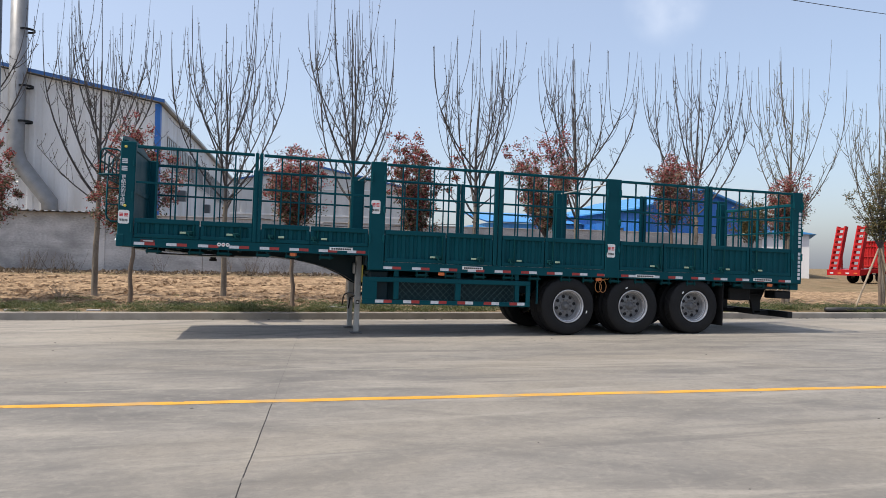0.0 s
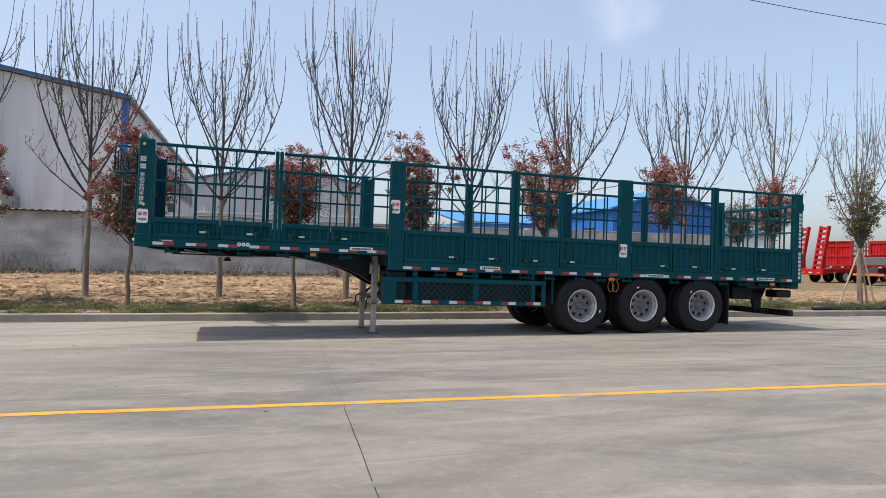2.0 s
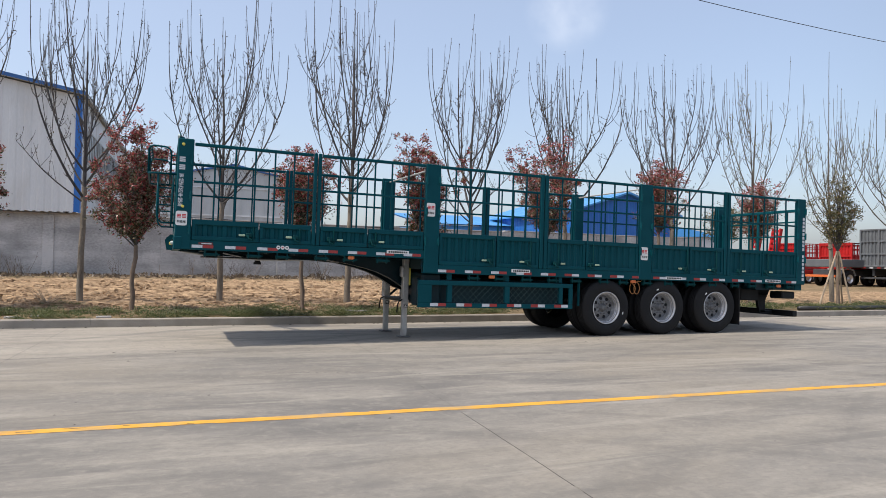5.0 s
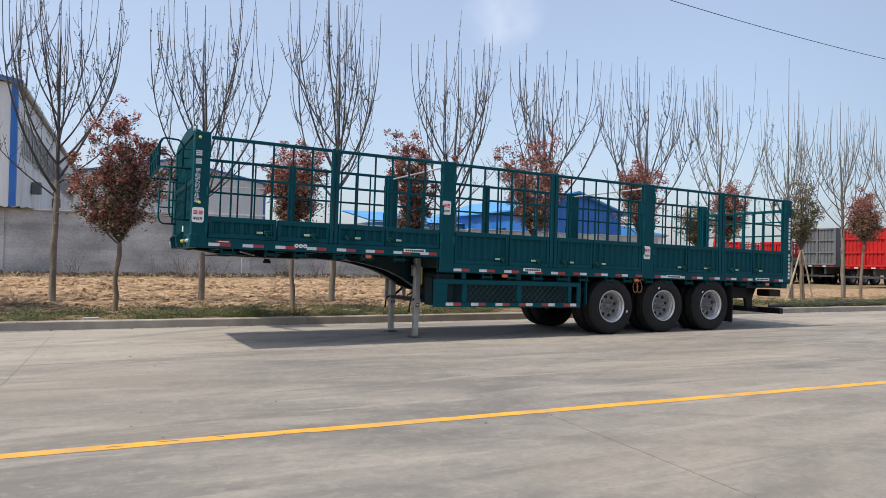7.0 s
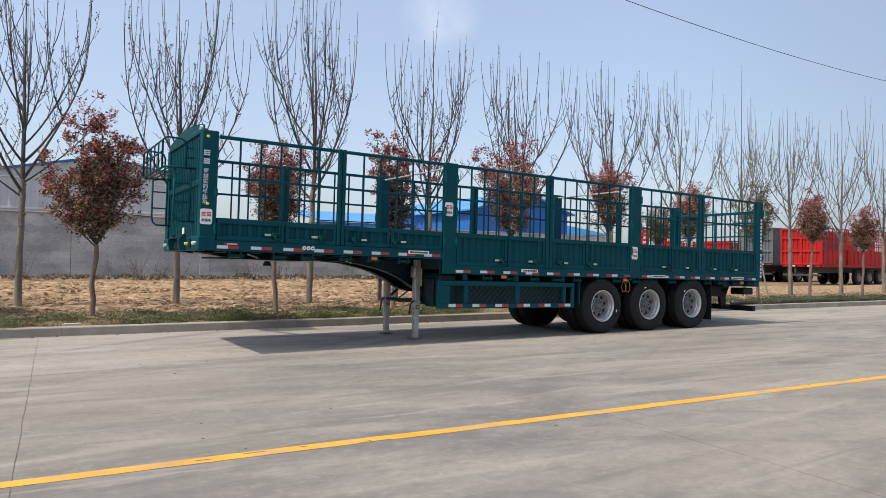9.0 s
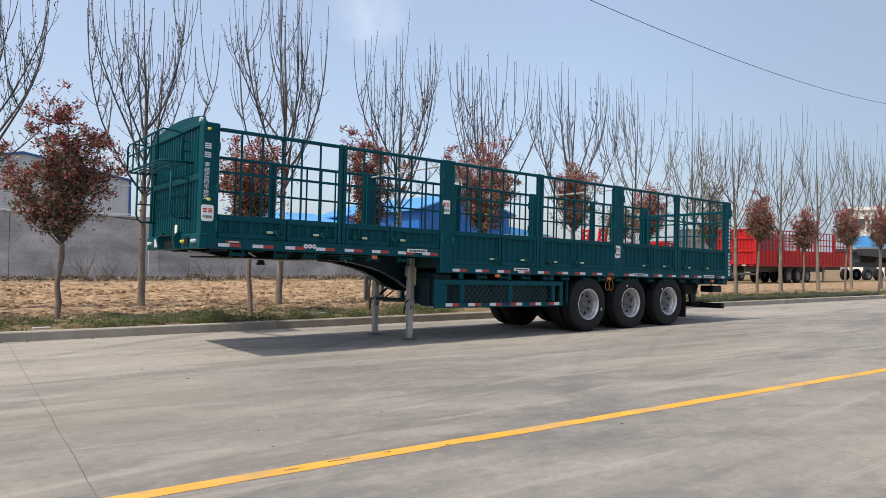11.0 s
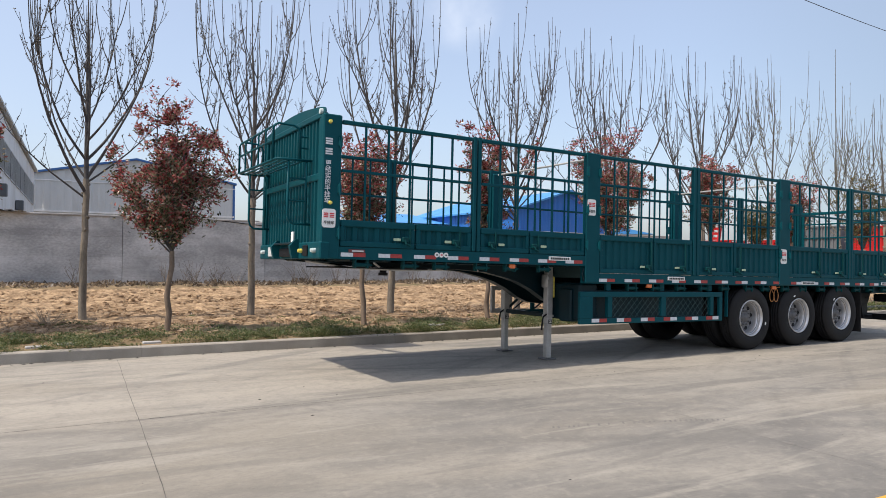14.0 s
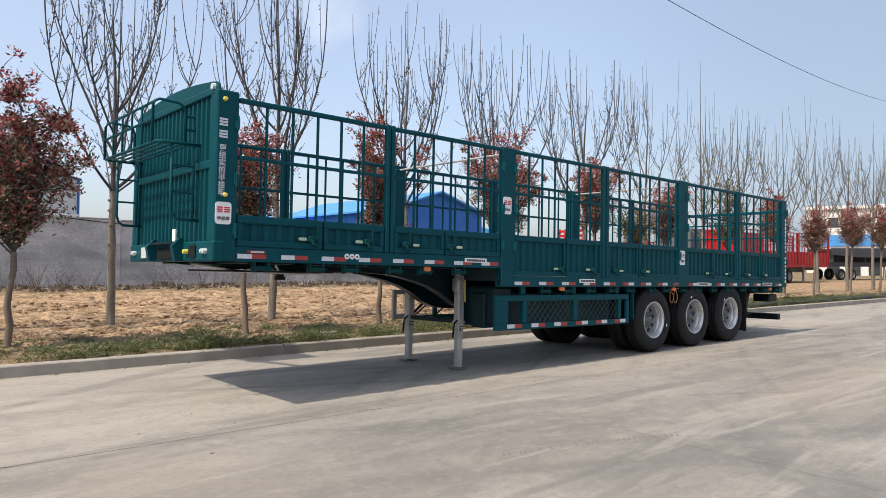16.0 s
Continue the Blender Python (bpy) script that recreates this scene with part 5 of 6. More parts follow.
def sapling_row():
    kinds = [leafy_sapling(3, 1.36, 2.75, 0.82, True, 18000, 20, 1.25), leafy_sapling(14, 1.70, 1.95, 0.78, True), leafy_sapling(25, 1.5, 3.0, 0.55, True), leafy_sapling(36, 1.75, 2.7, 0.80, True), leafy_sapling(41, 2.0, 2.2, 0.68, True, 9500), leafy_sapling(66, 1.85, 2.0, 0.74, True, 9500, 45), leafy_sapling(77, 2.0, 1.7, 0.80, True, 9500, 45)]
    rnd = random.Random(9)
    for i, (x, y) in enumerate(SAP_AT):
        m = pose(x, y, float(ground_z(x, y)), 0, 0, 0 if i == 0 else rnd.uniform(0, 360)) @ Matrix.Scale(1.0 if i < 7 else rnd.uniform(0.92, 1.04), 4)
        if i < 7:
            kinds[i].matrix_basis = m
        else:
            c = copy_thing(kinds[(5, 6, 4, 5, 6, 5, 0)[i - 7]], m)
            c.scale = m.to_scale()
    for x, y, seed, h in ((20.4, 4.6, 47, 2.3), (17.2, 6.0, 58, 1.5)):
        s = leafy_sapling(seed, 1.7, h, 0.7, False, 4500)
        s.matrix_basis = pose(x, y, float(ground_z(x, y)))
    # three propping stakes round the evergreen one
    for dx, dy in ((-1.15, -0.25), (0.35, -0.2), (0.85, 0.5)):
        z = float(ground_z(20.4 + dx, 4.6 + dy))
        st = Mesh().tube([(20.4 + dx, 4.6 + dy, z - 0.05), (20.4 + dx * 0.06, 4.6 + dy * 0.06, 1.85)], 0.03, 7, 0.024)
        tagged(part("support_stake", st, STAKE), "rough wooden stake propping a young tree", "stake", "stakes propping the tree")


def strip_cover():
    """Low weeds near the kerb, dry stalks before the wall, clods on the bank."""
    rnd = random.Random(17)
    g = Mesh()
    for k in range(6000):
        x = rnd.uniform(-9, 30) if k < 4600 else rnd.uniform(30, 50)
        v = 0.17 + abs(rnd.gauss(0, 1.45))
        if v > 3.9 or noise.noise((x * 0.8, v * 1.1, 2.0)) + 0.5 * noise.noise((x * 2.6, v * 3.0, 5.0)) < -0.30 + 0.20 * v:
            continue
        y = float(kerb_y(x)) + v
        z = float(ground_z(x, y)) - 0.02
        size = rnd.choice((0.05, 0.08, 0.12, 0.17, 0.20)) * rnd.uniform(0.8, 1.2) * (1.1 - 0.12 * v)
        tall = size * rnd.uniform(0.5, 0.95)
        # a low cushion of small leaves standing out over a dome
        for _ in range(int(20 + 620 * size) if x < 30 else 40):
            a, up = rnd.uniform(0, 6.28), rnd.random() ** 0.7
            q = math.sqrt(max(0.0, 1 - up * up)) * rnd.uniform(0.75, 1.05)
            p = Vector((x + 1.25 * size * q * math.cos(a), y + size * q * math.sin(a), z + tall * up))
            d = Vector((q * math.cos(a), q * math.sin(a), 0.5 * up + 0.25)) + Vector((rnd.uniform(-0.8, 0.8), rnd.uniform(-0.8, 0.8), rnd.uniform(-0.3, 0.6)))
            d = d.normalized() * rnd.uniform(0.016, 0.042)
            b = Vector((-d.y, d.x, rnd.uniform(-0.4, 0.4) * d.length)) * 0.36
            g.add([p - b, p + b, p + d], [(0, 1, 2)])
    tagged(part("grass", g, GRASS), "low patchy green weeds along the kerb", "grass", kind="stuff")
    g = Mesh()
    for _ in range(9000):
        x = rnd.uniform(-12, 26)
        v = rnd.gauss(2.4, 0.9) if rnd.random() < 0.45 else rnd.gauss(12.7, 0.9)
        if v > 14.0 or v < 0.4 or (v > 8 and noise.noise((x * 0.9, v * 0.7, 6.0)) < -0.12):
            continue
        y = float(kerb_y(x)) + v
        z = float(ground_z(x, y)) - 0.01
        for _ in range(3):
            a, h = rnd.uniform(0, 6.28), rnd.uniform(0.02, 0.11) * (0.6 if v < 8 else 1)
            r = h * rnd.uniform(0.3, 2.6)
            w = 0.008
            bx, by = x + rnd.uniform(-0.12, 0.12), y + rnd.uniform(-0.12, 0.12)
            g.add([(bx - w * math.sin(a), by + w * math.cos(a), z), (bx + w * math.sin(a), by - w * math.cos(a), z), (bx + r * math.cos(a), by + r * math.sin(a), z + h)], [(0, 1, 2)])
    # thin twiggy brush standing in loose bunches before the wall
    for _ in range(150):
        x, v = rnd.uniform(-12, 26), rnd.gauss(12.9, 0.55)
        if v > 13.9 or noise.noise((x * 0.45, 3.0, 8.0)) < -0.02:
            continue
        y = float(kerb_y(x)) + v
        z = float(ground_z(x, y)) - 0.02
        for _ in range(rnd.randint(4, 11)):
            a = rnd.uniform(0, 6.28)
            line = limb_line(rnd, (x + rnd.uniform(-0.1, 0.1), y + rnd.uniform(-0.1, 0.1), z), (0.5 * math.cos(a), 0.5 * math.sin(a), 1.0), rnd.uniform(0.25, 0.95), 4, 0.02, 0.18)
            g.tube(line, 0.006, 3, 0.003, False)
            for i in (2, 3):
                g.tube(limb_line(rnd, line[i], (rnd.uniform(-1, 1), rnd.uniform(-1, 1), 0.7), rnd.uniform(0.08, 0.25), 2, 0.0, 0.2), 0.004, 3, 0.002, False)
    # brown litter heaped along the foot of the wall
    for _ in range(7000):
        x, v = rnd.uniform(-12, 26), min(14.2, rnd.uniform(11.6, 14.3))
        h = rnd.uniform(0.02, 0.15) * (0.6 + 1.0 * noise.noise((x * 1.3, 1.0, v * 0.5)))
        if h < 0.015:
            continue
        y = float(kerb_y(x)) + v
        z, a = float(ground_z(x, y)) + rnd.uniform(0.0, 0.05), rnd.uniform(0, 6.28)
        c, e, r = 0.035 * math.cos(a), 0.035 * math.sin(a), rnd.uniform(-0.12, 0.12)
        g.add([(x - c, y - e, z - 0.02), (x + c, y + e, z - 0.02), (x + c + r, y + e, z + h), (x - c * 0.3 + r, y, z + h * 0.8)], [(0, 1, 2, 3)])
    tagged(part("dry_grass", g, DRY), "dry straw-coloured stalks on the bank before the wall", "dry grass", kind="stuff")
    g = Mesh()
    for _ in range(24000):
        x, v = rnd.uniform(-8, 16), min(rnd.uniform(1.2, 11.5), rnd.uniform(1.6, 11.5))
        if noise.noise((x * 0.7, v * 0.9, 3.0)) < -0.25:
            continue
        y = float(kerb_y(x)) + v
        z = float(ground_z(x, y)) + 0.005
        s = 0.014 + 0.060 * rnd.random() ** 5
        t = rnd.uniform(0, 6.28)
        c, e = math.cos(t), math.sin(t)
        q = []
        for k in (-1, 1):
            for a, b in ((1, 0.9), (-0.9, 1), (-1, -0.8), (0.8, -1)):
                a, b = a * s * rnd.uniform(0.5, 1.25) * (0.75 if k > 0 else 1), b * s * rnd.uniform(0.5, 1.25) * (0.75 if k > 0 else 1)
                q.append((x + a * c - b * e, y + a * e + b * c, z + k * s * rnd.uniform(0.22, 0.50)))
        g.add(q, [(4, 5, 6, 7), (0, 1, 5, 4), (1, 2, 6, 5), (2, 3, 7, 6), (3, 0, 4, 7)])
    tagged(part("soil_clods", g, CLOD), "crumbled clods of dry tan soil on the bank", "soil clods", kind="stuff")
    # the print of a lugged tyre in dust on the concrete
    g = Mesh()
    for k in range(34):
        u = k / 33
        x, y = 2.25 + 1.5 * u, -2.67 - 0.50 * u + 0.05 * math.sin(math.pi * u)
        d = Vector((1.5, -0.50 + 0.05 * math.pi * math.cos(math.pi * u))).normalized()
        if rnd.random() < 0.15:
            continue
        a = Vector((x, y)) + Vector((-d.y, d.x)) * rnd.uniform(-0.01, 0.01)
        e = a + Vector((-d.y, d.x)) * rnd.uniform(0.05, 0.08) + d * 0.03
        w = d * 0.011
        g.add([(*(a - w), 0.0012), (*(a + w), 0.0012), (*(e + w * 0.7), 0.0012), (*(e - w * 0.7), 0.0012)], [(0, 1, 2, 3)])
    tagged(part("tyre_print", g, DUST), "faint dark print of a lugged tyre on the concrete", "tyre print", kind="stuff")
    # specks of grit on the road
    g = Mesh()
    for x, y, s in [(0.70, -1.21, 0.022), (0.51, -0.26, 0.02), (2.69, -5.28, 0.02)] + [(rnd.uniform(-3, 16), rnd.uniform(-9, 3), rnd.uniform(0.006, 0.018)) for _ in range(70)] + [(x, float(kerb_y(x)) - abs(rnd.gauss(0.03, 0.03)) - 0.008, rnd.choice((0.008, 0.012, 0.02, 0.034))) for x in [rnd.uniform(-8, 28) for _ in range(260)]]:
        g.add([(x + s, y, 0), (x, y + s * 0.6, 0), (x - s, y, 0), (x, y - s * 0.6, 0), (x, y, s * 0.3)], [(0, 1, 4), (1, 2, 4), (2, 3, 4), (3, 0, 4)])
    tagged(part("road_grit", g, JOINT), "dark specks of grit on the concrete", "grit", kind="stuff")


# ---- wall and buildings ----
def boundary_wall():
    y = 18.0
    wall = tagged(new("wall_boundary"), "weathered grey rendered boundary wall", "wall", kind="structure")
    edges = [-40, -30, -20, -12, -6.5, -2.2, 1.5, 6.0, 11.0, 16.0, 21.0, 27.3]
    rnd = random.Random(2)
    for a, b in zip(edges, edges[1:]):
        top = 2.76 + rnd.uniform(-0.03, 0.04)
        lean = rnd.uniform(-0.012, 0.012)
        n = 12
        for k in range(n):
            z0, z1 = 0.2 + (top - 0.2) * k / n, 0.2 + (top - 0.2) * (k + 1) / n
            part("wall_course", Mesh().box(a + 0.006, b - 0.006, y + lean + rnd.uniform(-0.004, 0.004), y + 0.24, z0, z1, 0.003), WALL, wall)
        part("coping_slab", Mesh().box(a, b - 0.01, y - 0.03, y + 0.27, top, top + 0.05, 0.01), COPING, wall)
    for x in edges[1::2]:
        part("pilaster", Mesh().box(x - 0.18, x + 0.18, y - 0.05, y + 0.1, 0.2, 2.78, 0.012), WALL, wall)


def sheet_wall(g, p0, p1, z0, top, pitch=1.0, depth=0.05):
    """A ribbed sheet wall from p0 to p1; top is a function of the distance along."""
    p0, p1 = Vector(p0), Vector(p1)
    d = (p1 - p0).normalized()
    s = Vector((d.y, -d.x))
    prof = ribs(0, (p1 - p0).length, pitch, depth)
    n = len(prof)
    v = [(*(p0 + d * a + s * o), z0) for a, o in prof] + [(*(p0 + d * a + s * o), top(a)) for a, o in prof]
    g.add(v, [(k, k + 1, n + k + 1, n + k) for k in range(n - 1)])


def factory_hall():
    m = pose(-3.2, 45, 0, 0, 0, -4.5)
    b = thing("factory_hall", "large white sheet-metal factory hall with blue trim", "building", m)
    wide, length, eave, ridge = 38.0, 52.0, 12.55, 16.0
    h = lambda a: eave + (ridge - eave) * (1 - abs(a - wide / 2) / (wide / 2))
    g = Mesh()
    sheet_wall(g, (-wide, 0), (-wide / 2, 0), 0, h, 0.9, 0.03)
    sheet_wall(g, (-wide / 2, 0), (0, 0), 0, lambda a: h(a + wide / 2), 0.9, 0.03)
    sheet_wall(g, (0, 0), (0, length), 0, lambda a: eave, 0.9, 0.03)
    sheet_wall(g, (-wide, length), (-wide, 0), 0, lambda a: eave, 0.9, 0.03)
    g.add([(0, length, 0), (0, length, eave), (-wide / 2, length, ridge), (-wide, length, eave), (-wide, length, 0)], [(0, 1, 2, 3, 4)])
    part("wall", g, WHITE_SHEET, b)
    g = Mesh()
    for s in (0, 1):
        x0, x1 = (0.4, -wide / 2) if s else (-wide - 0.4, -wide / 2)
        g.add([(x0, -0.5, eave + 0.02), (x1, -0.5, ridge + 0.08), (x1, length + 0.5, ridge + 0.08), (x0, length + 0.5, eave + 0.02), (x0, -0.5, eave + 0.22), (x1, -0.5, ridge + 0.3), (x1, length + 0.5, ridge + 0.3), (x0, length + 0.5, eave + 0.22)],
              [(0, 1, 2, 3), (7, 6, 5, 4), (0, 4, 5, 1), (2, 6, 7, 3), (0, 3, 7, 4)])
    roof = part("roof", g, GREY_SHEET, b)
    part("verge_trim", Mesh().add([(0.42, -0.52, eave + 0.0), (-wide / 2, -0.52, ridge + 0.06), (-wide / 2, -0.52, ridge + 0.34), (0.42, -0.52, eave + 0.26)], [(0, 1, 2, 3)]).add([(-wide - 0.42, -0.52, eave), (-wide / 2, -0.52, ridge + 0.06), (-wide / 2, -0.52, ridge + 0.34), (-wide - 0.42, -0.52, eave + 0.26)], [(0, 1, 2, 3)]), BLUE_TRIM, roof, "blue verge trim")
    part("corner_trim", Mesh().box(-0.32, 0.06, -0.06, 0.5, 0, eave, 0.02), BLUE_SHEET, b, "bright blue corner trim")
    for k in range(9):
        y = 3.0 + 5.3 * k
        w = part("window", Mesh().box(0.02, 0.07, y, y + 4.2, 8.3, 10.6), GLASS, b, "dark clerestory window")
        f = Mesh()
        for q in range(6):
            f.box(0.03, 0.11, y + 0.82 * q, y + 0.82 * q + 0.07, 8.3, 10.6)
        f.box(0.03, 0.11, y, y + 4.2, 8.2, 8.3).box(0.03, 0.11, y, y + 4.2, 10.6, 10.7)
        part("window_frame", f, GREY_SHEET, w)
    for k in range(2):
        part("wall_fan", Mesh().box(0.05, 0.7, 8.0 + 16 * k, 8.8 + 16 * k, 6.0, 6.9, 0.05), TRUCK_GREY, b, "grey wall fan hood")
    part("duct", Mesh().tube([(-9.4, -0.75, 25.0), (-9.4, -0.75, 8.6), (-9.1, -0.75, 7.6), (-7.1, -0.75, 5.0), (-6.9, -0.75, 2.0)], 0.55, 16), STEEL_POLE, b, "thick grey exhaust duct", True)
    for z in (10.5, 13.0, 17.0, 21.0):
        part("duct_band", Mesh().lathe([(0.5, z), (0.56, z), (0.56, z + 0.15), (0.5, z + 0.15)], 14, "z", (-8.9, -0.75, 0)), BLACK_STEEL, b)


def lean_to():
    b = thing("lean_to", "low lean-to with a corrugated tin roof behind the wall", "shed")
    prof = ribs(-14.0, -1.2, 0.25, 0.03)
    n = len(prof)
    g = Mesh()
    g.add([(x, 17.7, 2.86 + d) for x, d in prof] + [(x, 21.5, 3.02 + d) for x, d in prof], [(k, k + 1, n + k + 1, n + k) for k in range(n - 1)])
    part("roof", g, TIN, b)
    part("wall", Mesh().box(-14, -1.4, 21.2, 21.4, 0.2, 2.98), WALL, b)
    for k in range(5):
        part("post", Mesh().box(-13.8 + 3.0 * k, -13.6 + 3.0 * k, 18.4, 18.6, 0.4, 2.95), STEEL_POLE, b)


def grey_shed():
    m = pose(29.0, 108, 0, 0, 0, -4)
    b = thing("grey_shed", "far pale-grey sheet-metal shed with a low gable", "building", m)
    wide, length, eave, ridge = 29.0, 40.0, 13.6, 16.6
    h = lambda a: eave + (ridge - eave) * (1 - abs(a - wide / 2) / (wide / 2))
    g = Mesh()
    sheet_wall(g, (-wide, 0), (-wide / 2, 0), 0, h, 1.8, 0.06)
    sheet_wall(g, (-wide / 2, 0), (0, 0), 0, lambda a: h(a + wide / 2), 1.8, 0.06)
    sheet_wall(g, (0, 0), (0, length), 0, lambda a: eave, 1.8, 0.06)
    part("wall", g, GREY_SHEET, b)
    part("girt", Mesh().box(-wide, 0, -0.14, -0.02, 8.4, 8.65).box(-wide, 0, -0.14, -0.02, 12.9, 13.05), WHITE_SHEET, b)
    g = Mesh()
    for x0 in (0.3, -wide - 0.3):
        g.add([(x0, -0.4, eave), (-wide / 2, -0.4, ridge), (-wide / 2, length, ridge), (x0, length, eave), (x0, -0.4, eave + 0.3), (-wide / 2, -0.4, ridge + 0.3), (-wide / 2, length, ridge + 0.3), (x0, length, eave + 0.3)], [(0, 1, 2, 3), (7, 6, 5, 4), (0, 4, 5, 1), (0, 3, 7, 4)])
    part("roof", g, BLUE_TRIM, b)
    part("corner_trim", Mesh().box(-0.25, 0.1, -0.12, 0.4, 0, eave, 0.02), BLUE_TRIM, b, "blue corner trim")


def blue_shed():
    b = thing("blue_shed", "bright-blue sheet-metal workshop with a pitched roof", "building", pose(33.8, 39.4, 0))
    wide, length, eave, ridge = 10.4, 18.0, 5.9, 7.5
    h = lambda a: eave + (ridge - eave) * (1 - abs(a - wide / 2) / (wide / 2))
    g = Mesh()
    sheet_wall(g, (0, 0), (wide / 2, 0), 0, h, 0.5, 0.03)
    sheet_wall(g, (wide / 2, 0), (wide, 0), 0, lambda a: h(a + wide / 2), 0.5, 0.03)
    sheet_wall(g, (0, length), (0, 0), 0, lambda a: eave, 0.5, 0.03)
    sheet_wall(g, (wide, 0), (wide, length), 0, lambda a: eave, 0.5, 0.03)
    part("wall", g, BLUE_SHEET, b)
    g = Mesh()
    for x0 in (-0.5, wide + 0.5):
        z0 = eave - 0.15
        g.add([(x0, -0.5, z0), (wide / 2, -0.5, ridge + 0.02), (wide / 2, length + 0.4, ridge + 0.02), (x0, length + 0.4, z0), (x0, -0.5, z0 + 0.14), (wide / 2, -0.5, ridge + 0.18), (wide / 2, length + 0.4, ridge + 0.18), (x0, length + 0.4, z0 + 0.14)], [(0, 1, 2, 3), (7, 6, 5, 4), (0, 4, 5, 1), (0, 3, 7, 4)])
    roof = part("roof", g, BLUE_ROOF, b, "paler blue sheet roof")
    for k in range(6):
        y = 0.4 + 3.3 * k
        part("roof_seam", Mesh().add([(-0.5, y, eave), (wide / 2, y, ridge + 0.2), (wide / 2, y + 0.07, ridge + 0.2), (-0.5, y + 0.07, eave)], [(0, 1, 2, 3)]), BLUE_SHEET, roof)
    for k in range(3):
        y = 3 + 5 * k
        part("window", Mesh().box(-0.05, 0.02, y, y + 1.6, 3.2, 4.4), GLASS, b)
    a = thing("blue_annex", "low blue lean-to shed beside the workshop", "shed", pose(24.5, 50.0, 0))
    g = Mesh()
    sheet_wall(g, (0, 0), (9.3, 0), 0, lambda t: 4.9, 0.5, 0.03)
    sheet_wall(g, (0, 8), (0, 0), 0, lambda t: 4.9, 0.5, 0.03)
    part("wall", g, BLUE_ROOF, a)
    part("roof", Mesh().add([(-0.4, -0.4, 4.9), (9.4, -0.4, 4.9), (9.4, 8, 6.3), (-0.4, 8, 6.3)], [(0, 1, 2, 3)]).add([(-0.4, -0.4, 5.0), (9.4, -0.4, 5.0), (9.4, 8, 6.4), (-0.4, 8, 6.4)], [(0, 1, 2, 3)]), BLUE_ROOF, a)


def far_blocks():
    b = thing("apartment_block", "far cream office block with rows of windows", "building", pose(140, 30, 0, 0, 0, 104))
    g = Mesh().box(-14, 16.5, -6, 6, 0, 11.2, 0.05)
    part("wall", g, CREAM, b)
    part("roof", Mesh().box(-14.4, 16.9, -6.4, 6.4, 11.2, 11.8, 0.05), CREAM, b)
    for r in range(3):
        for k in range(12):
            part("window", Mesh().box(-13 + 2.45 * k, -11.5 + 2.45 * k, 6.0, 6.06, 1.9 + 3.1 * r, 3.6 + 3.1 * r), GLASS, b)
    b = thing("blue_office", "low white building with a blue front", "building", pose(100, 21.5, 0, 0, 0, 104))
    part("wall", Mesh().box(-10, 9, -4, 4, 0, 5.2, 0.05), CREAM, b)
    part("fascia", Mesh().box(-10.1, 9.1, 4.0, 4.12, 3.9, 5.3), BLUE_ROOF, b, "blue fascia")
    for k in range(8):
        part("window", Mesh().box(-9.2 + 2.25 * k, -7.8 + 2.25 * k, 4.0, 4.07, 0.3, 3.3), GLASS, b)
    b = thing("grey_building", "far grey flat-roofed building", "building", pose(150, 5, 0, 0, 0, 95))
    part("wall", Mesh().box(-8, 14, -5, 5, 0, 10.5, 0.05), GREY_SHEET, b)
    for r in range(2):
        for k in range(6):
            part("window", Mesh().box(-7 + 3.4 * k, -5.2 + 3.4 * k, 5.0, 5.06, 2.5 + 3.6 * r, 4.6 + 3.6 * r), GLASS, b)
    b = thing("long_shed", "very long low pale-blue roofed shed far away", "building", pose(70, 75, 0, 0, 0, 50))
    part("wall", Mesh().box(-30, 30, -8, 8, 0, 4.6), WHITE_SHEET, b)
    part("roof", Mesh().prism([(-8.6, 4.6), (8.6, 4.6), (0, 6.4)], -30.5, 30.5, "x"), BLUE_ROOF, b)


# ---- parked vehicles ----
def truck_wheels(parent, xs, y0, y1, z=0.5, r=0.5, disc=RIM):
    for x in xs:
        for y, s in ((y0, 1), (y1, -1)):
            t = part("tyre", Mesh().lathe([(0.28, s * 0.03), (0.36, 0), (0.46, s * 0.02), (r, s * 0.06), (r, s * 0.24), (0.3, s * 0.27)], 22, "y", (x, y, z)), RUBBER, parent, "", True)
            part("rim", Mesh().lathe([(0.285, s * 0.02), (0.27, s * 0.04), (0.24, s * 0.13), (0.12, s * 0.15), (0.10, s * 0.05), (0.001, s * 0.05)], 22, "y", (x, y, z)), disc, t, "", True)


